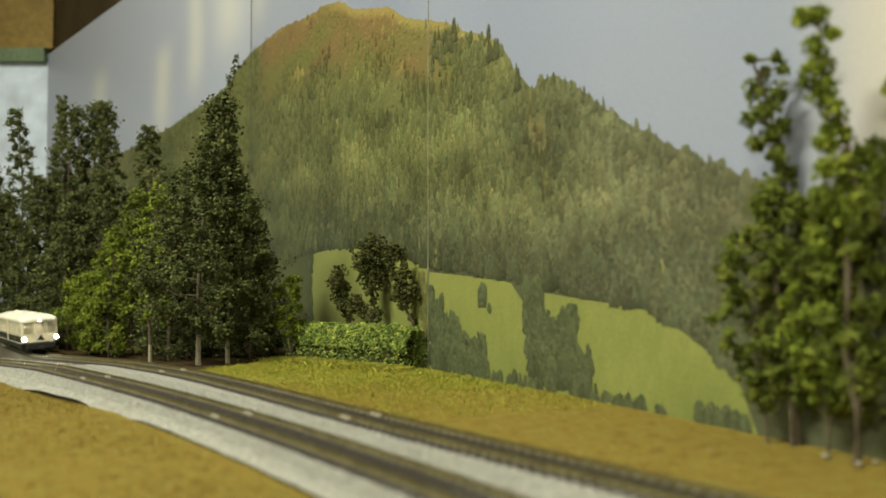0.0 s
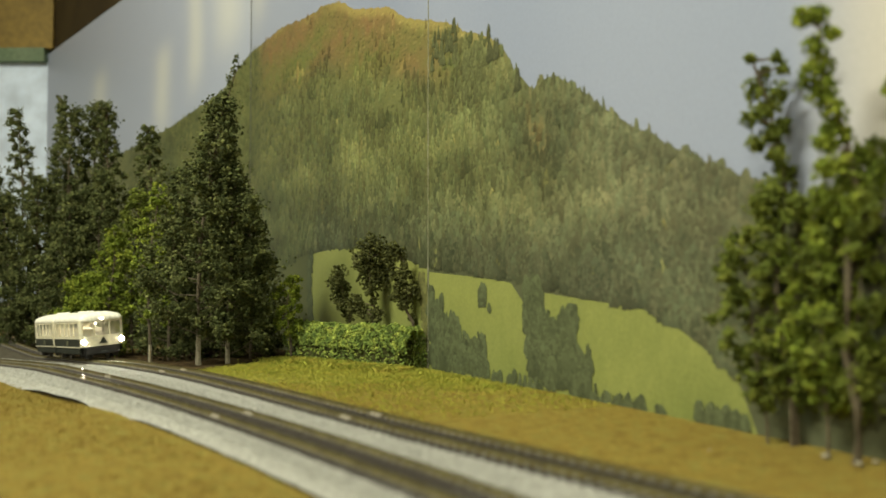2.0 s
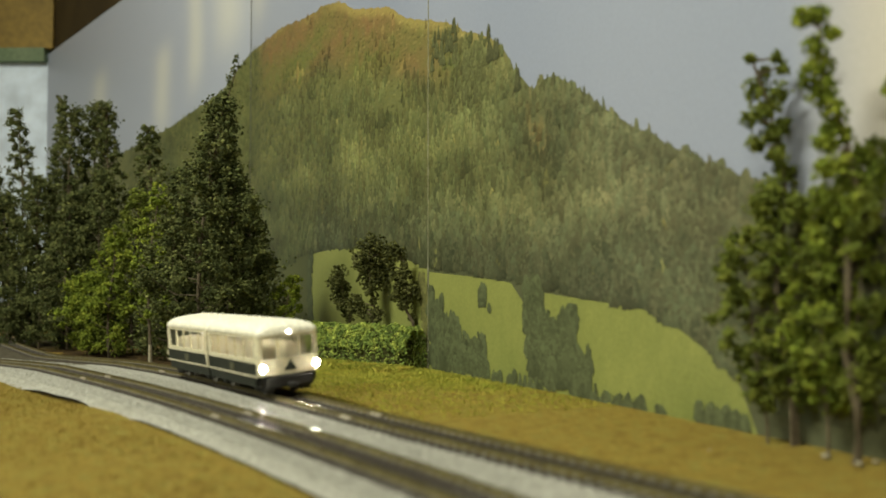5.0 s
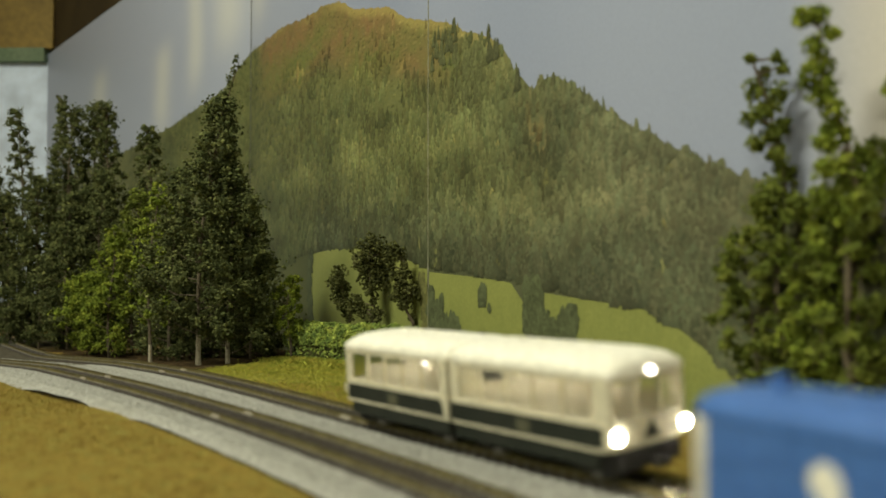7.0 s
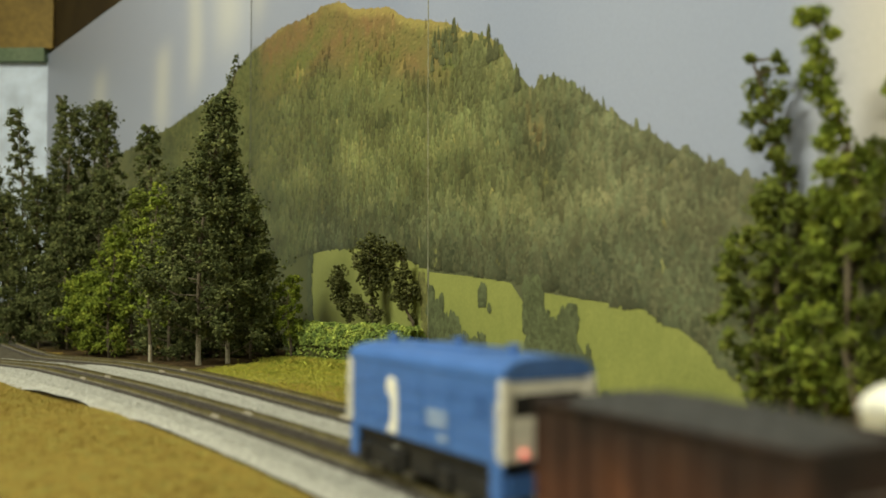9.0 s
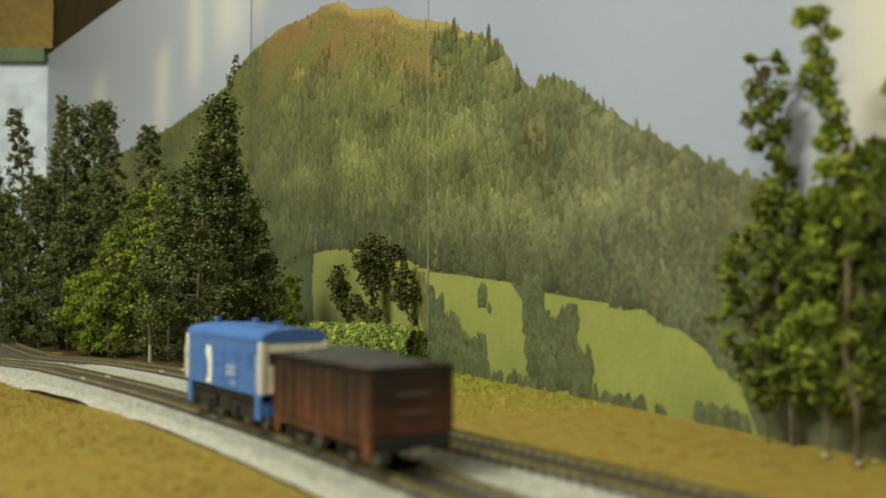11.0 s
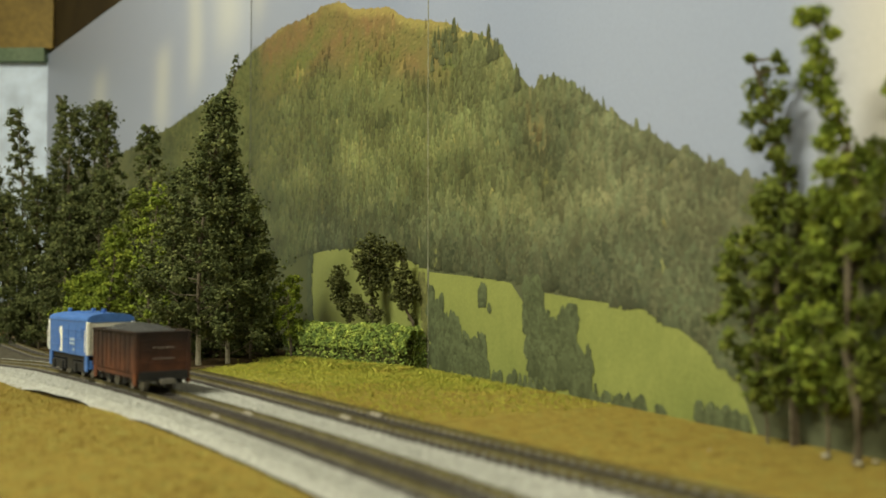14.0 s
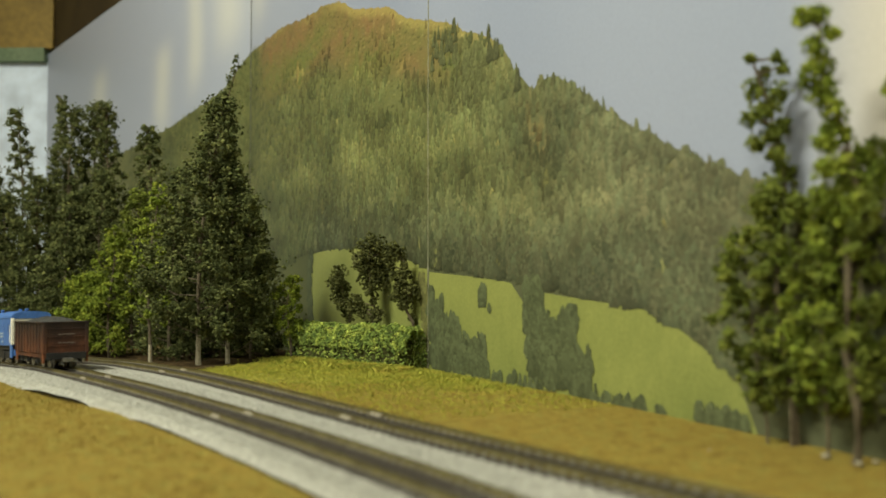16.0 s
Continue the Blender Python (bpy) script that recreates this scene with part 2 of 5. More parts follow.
def ride(track, s, wheelbase, back=False, cant=0.0):
    """The pose of a vehicle whose two axles or bogies stand on the track, leaning cant degrees into the curve."""
    a, b = along(track, s - wheelbase / 2), along(track, s + wheelbase / 2)
    za, zb = drop(a[0], a[1]), drop(b[0], b[1])
    th = math.atan2(b[1] - a[1], b[0] - a[0]) + (math.pi if back else 0.0)
    tilt = math.degrees(math.atan2(zb - za, wheelbase)) * (1 if back else -1)
    return pose((a[0] + b[0]) / 2, (a[1] + b[1]) / 2, (za + zb) / 2, cant, tilt, math.degrees(th))


GROUND = -0.010

# ---- backdrop plan: a straight run beside the track, then a bend to the far corner ----
W0, WD = Vector((-0.015, 0.804)), Vector((0.446, -0.895)).normalized()
BEND = -0.615
WB = W0 + WD * BEND
WD2 = Vector((-0.775, 1.0)).normalized()
WALL_TOP = 0.637
FAR_S = -1.775


def wall(s, z, off=0.0):
    """A point of the backdrop s metres along it, off metres in front of it."""
    if s >= BEND:
        p, d = W0 + WD * s, WD
    else:
        p, d = WB + WD2 * (BEND - s), -WD2
    nrm = Vector((d.y, -d.x))
    return (p.x + nrm.x * off, p.y + nrm.y * off, z)


def slab(name, s0, s1, z0, z1, thick, material, parent=None, **tags):
    a, b, c, d = wall(s0, z0), wall(s1, z0), wall(s1, z0, -thick), wall(s0, z0, -thick)
    low = [a, b, c, d]
    v = low + [(p[0], p[1], z1) for p in low]
    f = [(0, 1, 5, 4), (1, 2, 6, 5), (2, 3, 7, 6), (3, 0, 4, 7), (4, 5, 6, 7), (3, 2, 1, 0)]
    return obj(name, mesh_from(name, v, f, material), parent, **tags)


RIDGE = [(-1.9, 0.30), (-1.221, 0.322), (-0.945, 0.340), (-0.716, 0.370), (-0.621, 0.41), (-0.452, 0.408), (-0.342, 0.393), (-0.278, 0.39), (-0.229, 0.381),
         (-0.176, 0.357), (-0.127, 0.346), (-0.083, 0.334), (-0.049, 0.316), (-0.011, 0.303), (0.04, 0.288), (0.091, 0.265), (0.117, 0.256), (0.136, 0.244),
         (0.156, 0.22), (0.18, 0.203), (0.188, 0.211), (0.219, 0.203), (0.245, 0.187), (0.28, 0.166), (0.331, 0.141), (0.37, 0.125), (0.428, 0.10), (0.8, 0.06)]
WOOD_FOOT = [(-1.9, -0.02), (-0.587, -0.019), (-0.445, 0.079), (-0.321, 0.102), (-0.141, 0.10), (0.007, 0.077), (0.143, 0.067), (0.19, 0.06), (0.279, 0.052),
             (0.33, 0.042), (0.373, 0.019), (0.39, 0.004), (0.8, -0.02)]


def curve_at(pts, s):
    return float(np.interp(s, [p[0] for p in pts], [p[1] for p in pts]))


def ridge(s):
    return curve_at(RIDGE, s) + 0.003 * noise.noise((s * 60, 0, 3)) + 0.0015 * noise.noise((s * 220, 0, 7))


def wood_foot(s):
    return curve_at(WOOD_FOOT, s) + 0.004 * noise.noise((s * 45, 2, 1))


def mixc(a, b, t):
    t = max(0.0, min(1.0, t))
    return tuple(x + (y - x) * t for x, y in zip(a, b))


def smooth01(x, a, b):
    t = max(0.0, min(1.0, (x - a) / (b - a)))
    return t * t * (3 - 2 * t)


def hill_ink(s, z):
    """Print colour of the mountain: heath on its crown, woods below, hazier to the right."""
    h = (z - 0.05) / max(0.05, ridge(s) - 0.05)
    n1 = 0.5 + 0.5 * noise.noise((s * 9, z * 15, 1)) + 0.3 * noise.noise((s * 26, z * 48, 4)) + 0.25 * noise.noise((s * 85, z * 140, 6))
    n2 = 0.5 + 0.6 * noise.noise((s * 9, z * 16, 8)) + 0.25 * noise.noise((s * 60, z * 90, 8))
    wood = mixc((0.062, 0.072, 0.024), (0.135, 0.138, 0.044), n1)
    wood = mixc(wood, mixc((0.070, 0.074, 0.038), (0.112, 0.110, 0.052), n1), smooth01(s, 0.1, 0.35))
    low = mixc((0.041, 0.047, 0.024), (0.076, 0.082, 0.036), n1)
    low = mixc(low, (0.082, 0.090, 0.034), smooth01(-s, 0.26, 0.40))
    c = mixc(low, wood, smooth01(h, 0.1, 0.5))
    heath = mixc((0.172, 0.098, 0.040), (0.105, 0.122, 0.030), 1.3 * n2 - 0.28)
    heath = mixc(heath, (0.27, 0.20, 0.06), smooth01(n1, 0.72, 0.95))
    k = smooth01(h + 0.12 * (n2 - 0.5), 0.70, 0.86) * (1 - smooth01(s, 0.03, 0.10)) * smooth01(s, -0.60, -0.50)
    c = mixc(c, heath, k)
    rim = smooth01(z, ridge(s) - 0.014, ridge(s) - 0.003) * smooth01(s, -0.62, -0.5) * (1 - smooth01(s, 0.12, 0.15))
    c = mixc(c, (0.29, 0.235, 0.07), 0.85 * rim * max(0.75 * smooth01(s, -0.32, -0.2), n1 * smooth01(noise.noise((s * 11, 4, 2)), -0.35, 0.3)))
    scar = math.exp(-((s - 0.184 + 0.35 * (z - 0.170)) / 0.010) ** 2 - ((z - 0.170) / 0.015) ** 2)
    scar *= smooth01(noise.noise((s * 170, z * 90, 3)) + 0.5 * noise.noise((s * 400, z * 300, 3)), -0.25, 0.35)
    c = mixc(c, (0.34, 0.24, 0.08), 0.9 * scar)
    c = mixc(c, (0.108, 0.112, 0.070), 0.08 + 0.24 * smooth01(s, -0.1, 0.3))
    return tuple(1.25 * x for x in c)


def sky_ink(s, z):
    n1 = 0.5 + 0.7 * noise.noise((s * 5, z * 3.0, 11))
    c = mixc((0.232, 0.264, 0.356), (0.292, 0.322, 0.412), n1)
    c = mixc(c, (0.355, 0.385, 0.475), 1 - smooth01(s, -0.75, -0.2))
    c = mixc(c, (0.52, 0.485, 0.43), smooth01(s, 0.405, 0.475))
    # pale upright bands: the glossy panels' reflections, painted into the sky colour
    sheen = 0.0
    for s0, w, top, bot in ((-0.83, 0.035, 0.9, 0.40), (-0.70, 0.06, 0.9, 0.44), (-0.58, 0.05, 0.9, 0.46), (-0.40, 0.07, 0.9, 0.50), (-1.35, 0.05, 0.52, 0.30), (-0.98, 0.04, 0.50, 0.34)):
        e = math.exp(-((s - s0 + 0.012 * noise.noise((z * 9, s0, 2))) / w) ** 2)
        sheen = max(sheen, e * smooth01(z, bot - 0.05, bot + 0.05) * (1 - smooth01(z, top - 0.04, top + 0.02)))
    return mixc(c, (0.64, 0.63, 0.55), sheen * 0.55)


def print_sheet(name, us, zs, off, ink, parent, label="", material=None):
    """A printed sheet on the backdrop; zs gives bottom and top at each place."""
    rows = len(zs(us[0]))
    verts, faces, cols = [], [], []
    for s in us:
        for z in zs(s):
            verts.append(wall(s, z, off))
            cols.append((*ink(s, z), 1.0))
    for i in range(len(us) - 1):
        for j in range(rows - 1):
            a = i * rows + j
            faces.append((a, a + rows, a + rows + 1, a + 1))
    me = mesh_from(name, verts, faces, material or MURAL)
    att = me.color_attributes.new("ink", "FLOAT_COLOR", "POINT")
    att.data.foreach_set("color", np.array(cols, dtype=np.float32).ravel())
    return obj(name, me, parent, label)


CONIFER = ((-0.5, 0.0), (0.5, 0.0), (0.40, 0.3), (0.25, 0.62), (0.05, 1.0), (-0.05, 1.0), (-0.25, 0.6), (-0.42, 0.3))
BROADLEAF = ((-0.35, 0.0), (0.35, 0.0), (0.52, 0.35), (0.42, 0.75), (0.16, 1.0), (-0.18, 0.97), (-0.46, 0.7), (-0.52, 0.35))
BLOB = tuple((0.5 * math.cos(k * 1.0472), 0.5 * math.sin(k * 1.0472)) for k in range(6))


def strokes(name, items, parent, label="", leaves=4, spread=0.20):
    """Flat printed tree shapes (s, z, height, width, colour, off, conifer), each dabbed with lighter and darker leaves."""
    verts, faces, cols = [], [], []

    def dab(s, z, w, h, shape, c, off, rough, shade):
        k = len(verts)
        for x, y in shape:
            x += random.uniform(-rough, rough)
            y += random.uniform(-rough, rough) * 0.6
            verts.append(wall(s + x * w, z + y * h, off))
            lit = 1 + shade * (y - 0.5)
            cols.append((c[0] * lit, c[1] * lit, c[2] * lit, 1))
        faces.append(tuple(range(k, k + len(shape))))

    for s, z, h, w, c, off, kind in items:
        dab(s, z, w, h, CONIFER if kind else BROADLEAF, c, off, 0.10, 0.55)
        for i in range(leaves):
            y = random.uniform(0.12, 0.92)
            half = (0.48 * (1 - y * 0.85)) if kind else 0.46 * math.sqrt(max(0.1, 1 - (2 * y - 0.9) ** 2))
            x = random.uniform(-half, half)
            t = random.uniform(1 - spread, 1.0) if random.random() < 0.5 else random.uniform(1.0, 1 + spread)
            t += 0.12 * (y - 0.5) - 0.15 * x
            b = random.uniform(0.16, 0.34)
            dab(s + x * w, z + y * h, w * b * 1.3, h * b * 0.8, BLOB, tuple(v * t for v in c), off + 0.000004 + 0.000001 * i, 0.12, 0.0)
    me = mesh_from(name, verts, faces, MURAL)
    att = me.color_attributes.new("ink", "FLOAT_COLOR", "POINT")
    att.data.foreach_set("color", np.array(cols, dtype=np.float32).ravel())
    return obj(name, me, parent, label, kind="stuff")


def build_backdrop():
    back = obj("backdrop", None, None, "printed mountain landscape panels standing behind the model railway", "backdrop", kind="structure")
    for s0, s1 in ((FAR_S, BEND - 0.0006), (BEND + 0.0006, 0.0052), (0.0058, 1.6)):
        slab("panel", s0, s1, -0.06, WALL_TOP, 0.006, PALE_BLUE, back)
    # strips over the panel joints; the dark one paints the open gap's shade
    for s0, half in ((0.0055, 0.00014), (BEND, 0.0008)):
        slab("joint_strip", s0 - half, s0 + half, -0.03, WALL_TOP - 0.001, -0.0011, SEAM_SHADE if s0 < -0.1 else PAPER_EDGE, back)
    rng = lambda a, b, n: list(np.linspace(a, b, n))
    for s0, s1, n in ((FAR_S + 0.002, BEND - 0.0006, 90), (BEND + 0.0006, 0.0052, 120), (0.0058, 1.5, 130)):
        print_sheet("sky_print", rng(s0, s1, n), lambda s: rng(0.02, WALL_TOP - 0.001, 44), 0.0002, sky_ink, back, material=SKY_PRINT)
        hi = min(s1, 0.75)
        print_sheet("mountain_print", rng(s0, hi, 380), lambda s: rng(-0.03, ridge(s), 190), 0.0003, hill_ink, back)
    # meadows below the woods
    mead = lambda s, z: mixc((0.175, 0.200, 0.056), (0.262, 0.278, 0.080), 0.5 + 0.5 * noise.noise((s * 16, z * 22, 5)) + 0.2 * noise.noise((s * 130, z * 60, 5)) + (z - 0.03) * 4)
    fields = (((-0.321, 0.098), (-0.245, 0.102), (-0.157, 0.10), (-0.068, 0.09), (0.003, 0.078)),
              ((0.007, 0.074), (0.10, 0.069), (0.147, 0.065), (0.167, 0.049), (0.193, 0.024), (0.197, -0.01)),
              ((0.193, 0.058), (0.256, 0.053), (0.295, 0.051), (0.33, 0.04), (0.356, 0.027), (0.376, 0.014), (0.389, -0.012)))
    for f in fields:
        print_sheet("meadow_print", rng(f[0][0], f[-1][0], 60), lambda s, f=f: rng(-0.025, max(-0.024, curve_at(f, s) + 0.0006 * noise.noise((s * 300, 1, 1))), 20), 0.0004, mead, back, material=MEADOW_PRINT)
    # printed trees, the upper ones first
    items = []
    for _ in range(15500):
        s = random.uniform(-1.15, 0.46)
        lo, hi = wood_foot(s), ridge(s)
        f = random.random() ** 1.15
        z = lo + (hi - lo) * f
        h01 = (z - 0.05) / max(0.05, hi - 0.05)
        bare = smooth01(h01 + 0.25 * noise.noise((s * 11, z * 11, 21)), 0.68, 0.84) * (1 - smooth01(s, 0.02, 0.06)) * smooth01(s, -0.62, -0.52)
        if random.random() < bare * 0.94:
            continue
        if abs(s - 0.184) < 0.012 and abs(z - 0.168) < 0.018 and random.random() < 0.8:
            continue
        h = random.uniform(0.0070, 0.0185) * (1.25 - 0.7 * f)
        if z + h > hi + 0.004 and random.random() < 0.7:
            continue
        c = hill_ink(s, min(z, hi - 0.016))
        v = random.uniform(0.64, 1.24) * (0.96 + 0.55 * noise.noise((s * 13, z * 24, 30)))
        if random.random() < 0.006:
            c = mixc(c, (0.24, 0.22, 0.07), 0.55)
        c = (c[0] * v * random.uniform(0.92, 1.06), c[1] * v, c[2] * v)
        items.append((s, z - 0.001, h, h * random.uniform(0.38, 0.80), c, 0.0, random.random() < 0.6))
    items.sort(key=lambda i: -i[1])
    items = [(*i[:5], 0.00046 + 0.00020 * k / len(items), i[6]) for k, i in enumerate(items)]
    scrub = []
    for _ in range(1500):
        s = random.uniform(-0.60, 0.10)
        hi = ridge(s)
        z = hi - 0.002 - abs(random.gauss(0, 0.05))
        c = hill_ink(s, z)
        v = random.uniform(0.72, 1.22)
        h = random.uniform(0.0010, 0.0035)
        scrub.append((s, z - h, h, h * random.uniform(1.2, 3.0), tuple(x * v for x in c), 0.00034 + 0.00004 * random.random(), False))
    strokes("printed_heath", scrub, back, "printed brown and yellow heath", leaves=1)
    strokes("printed_woods", items, back, "printed conifer and broadleaf woods")
    # groups of printed trees that stand on the meadows and the skyline
    items = []

    def grove(s0, s1, z0, z1, n, h0, h1, tone=(0.082, 0.096, 0.046), fir=0.5):
        for _ in range(n):
            v = random.uniform(0.74, 1.16)
            s = random.uniform(s0, s1)
            h = random.uniform(h0, h1)
            items.append((s, random.uniform(z0, z1), h, h * random.uniform(0.48, 0.8), tuple(x * v for x in tone), 0.0, random.random() < fir))

    grove(0.010, 0.032, -0.012, 0.040, 46, 0.014, 0.026)
    grove(0.030, 0.064, -0.014, 0.022, 75, 0.014, 0.024)
    grove(0.058, 0.104, -0.014, 0.006, 75, 0.013, 0.022)
    grove(0.085, 0.112, -0.014, 0.000, 26, 0.012, 0.018)
    grove(0.168, 0.188, 0.026, 0.056, 34, 0.012, 0.020)
    grove(0.190, 0.230, -0.010, 0.030, 90, 0.014, 0.024)
    grove(0.172, 0.202, -0.004, 0.034, 60, 0.010, 0.018)
    grove(0.222, 0.246, -0.014, 0.010, 40, 0.012, 0.018)
    grove(0.120, 0.190, -0.016, -0.008, 34, 0.006, 0.011)
    grove(0.246, 0.300, -0.017, -0.010, 46, 0.007, 0.012)
    grove(0.308, 0.322, -0.014, -0.011, 6, 0.006, 0.009)
    grove(0.344, 0.382, -0.012, -0.008, 40, 0.007, 0.012)
    grove(0.103, 0.106, 0.045, 0.047, 3, 0.016, 0.020)
    grove(0.112, 0.116, 0.041, 0.043, 3, 0.006, 0.008)
    grove(-0.330, -0.318, 0.0, 0.09, 40, 0.014, 0.024)
    grove(-0.012, 0.002, -0.02, 0.06, 40, 0.012, 0.020, (0.13, 0.13, 0.045))
    grove(0.012, 0.060, 0.250, 0.276, 44, 0.006, 0.013, (0.088, 0.095, 0.040), 1.0)
    grove(0.050, 0.105, 0.205, 0.250, 110, 0.005, 0.011, (0.112, 0.120, 0.048), 0.9)
    grove(0.112, 0.130, 0.236, 0.246, 12, 0.010, 0.013, (0.075, 0.080, 0.036), 1.0)
    grove(0.113, 0.1145, 0.254, 0.256, 2, 0.012, 0.012, (0.075, 0.080, 0.036), 1.0)
    grove(0.155, 0.160, 0.205, 0.21, 3, 0.014, 0.014, (0.075, 0.080, 0.036), 1.0)
    items.sort(key=lambda i: -i[1])
    items = [(*i[:5], 0.00072 + 0.00015 * k / len(items), i[6]) for k, i in enumerate(items)]
    strokes("printed_groves", items, back, "printed groups of trees on the meadows", leaves=9, spread=0.24)


def build_room():
    """The far end board, the shelf above it and the plain room that closes the place."""
    c = wall(FAR_S, 0)
    part("end_board", box_bm(c[0] - 1.6, c[0] + 0.01, c[1], c[1] + 0.006, -0.06, WALL_TOP - 0.02), PALE_BLUE, None)
    tagged(bpy.data.objects["end_board"], "pale blue painted board closing the far end", "backdrop", kind="structure")
    part("shelf_front", box_bm(c[0] - 1.7, c[0] + 0.02, c[1] - 0.02, c[1] + 0.02, WALL_TOP + 0.012, WALL_TOP + 0.5), TAN_WOOD, None)
    tagged(bpy.data.objects["shelf_front"], "tan brown wooden board above the end of the backdrop", "shelf", kind="structure")
    part("shelf_strip", box_bm(c[0] - 1.7, c[0] + 0.0, c[1] - 0.024, c[1] + 0.018, WALL_TOP - 0.022, WALL_TOP + 0.012), GREEN_STRIP, None)
    tagged(bpy.data.objects["shelf_strip"], "grey-green strip along the lower edge of the board", "trim", kind="structure")
    a, d = wall(BEND - 0.15, 0, -0.01), wall(FAR_S, 0, -0.01)
    e, f = wall(BEND - 0.15, 0, -0.05), wall(FAR_S, 0, -0.05)
    z0, z1 = WALL_TOP - 0.05, WALL_TOP + 0.5
    v = [(*p[:2], z) for z in (z0, z1) for p in (a, d, f, e)]
    obj("shelf_side", mesh_from("shelf_side", v, [(0, 1, 5, 4), (1, 2, 6, 5), (2, 3, 7, 6), (3, 0, 4, 7), (4, 5, 6, 7), (3, 2, 1, 0)], BROWN_WOOD), None,
        "dark brown wooden panel above the backdrop", "shelf", kind="structure")
    # plain room round the layout
    x0, x1, y0, y1, zf, zc = -2.9, 1.9, -2.4, 2.75, -1.05, 1.55
    for name, bx, m, lab in (("floor", (x0, x1, y0, y1, zf - 0.05, zf), CARPET, "dark carpeted room floor"), ("ceiling", (x0, x1, y0, y1, zc, zc + 0.05), PLASTER, "plain plaster ceiling"),
                             ("wall_north", (x0, x1, y1, y1 + 0.05, zf, zc), PLASTER, "plain plaster wall"), ("wall_south", (x0, x1, y0 - 0.05, y0, zf, zc), PLASTER, "plain plaster wall"),
                             ("wall_west", (x0 - 0.05, x0, y0, y1, zf, zc), PLASTER, "plain plaster wall"), ("wall_east", (x1, x1 + 0.05, y0, y1, zf, zc), PLASTER, "plain plaster wall")):
        tagged(part(name, box_bm(*bx), m, None), lab, name.split("_")[0], kind="structure")


def build_ground():
    """The layout board with its grass mat, gently uneven; greener towards the hedge."""
    xs, ys = np.linspace(-1.5, 0.75, 226), np.linspace(-0.65, 2.25, 291)
    verts, faces = [], []
    for y in ys:
        for x in xs:
            z = GROUND + drop(x, y) + 0.0012 * noise.noise((x * 9, y * 9, 0)) + 0.0004 * noise.noise((x * 60, y * 60, 5))
            verts.append((float(x), float(y), z))
    k = len(xs)
    for j in range(len(ys) - 1):
        for i in range(k - 1):
            a = j * k + i
            faces.append((a, a + 1, a + k + 1, a + k))
    me = mesh_from("ground", verts, faces, GRASS, True)
    me.materials.append(GRASS_GREEN)
    me.materials.append(SHADED_LITTER)
    for p in me.polygons:
        x, y, _ = p.center
        near_hedge = (W0 + WD * -0.13 - Vector((x, y))).length + 0.05 * noise.noise((x * 14, y * 14, 2))
        if near_hedge < 0.27 + 0.05 * noise.noise((x * 5, y * 5, 8)) and y > 0.5:
            p.material_index = 1
        # litter under the grove, with the trees' shade put into its colour
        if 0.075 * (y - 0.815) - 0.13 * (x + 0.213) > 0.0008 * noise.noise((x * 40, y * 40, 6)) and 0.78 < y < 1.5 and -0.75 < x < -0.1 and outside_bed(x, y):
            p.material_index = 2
    obj("ground", me, None, "ochre and green flock grass mat on the layout board", "ground", kind="structure")
    base = obj("layout_board", None, None, "plain wooden baseboard under the model landscape", "table", kind="structure")
    part("board_top", box_bm(-1.5, 0.75, -0.65, 2.25, GROUND - 0.05, GROUND - 0.016), TAN_WOOD, base)
    for x in (-1.4, 0.62):
        for y in (-0.55, 2.1):
            part("leg", box_bm(x, x + 0.06, y, y + 0.06, -1.05, GROUND - 0.05), TAN_WOOD, base)


def lift(s):
    """How far the bed's near edge has come up from the board."""
    return 0.42 * (1 - smooth01(s, 0.15, 0.20)) + 0.62 * smooth01(s, 0.23, 0.27) * (1 - smooth01(s, 0.33, 0.40))


def bed_edge(s):
    """The width of the bed on the camera's side of the nearer track."""
    return float(np.interp(s, (-0.8, 0.12, 0.20, 0.25, 0.30, 0.42, 1.5), (0.0292, 0.0298, 0.0316, 0.0342, 0.0395, 0.0435, 0.045)))


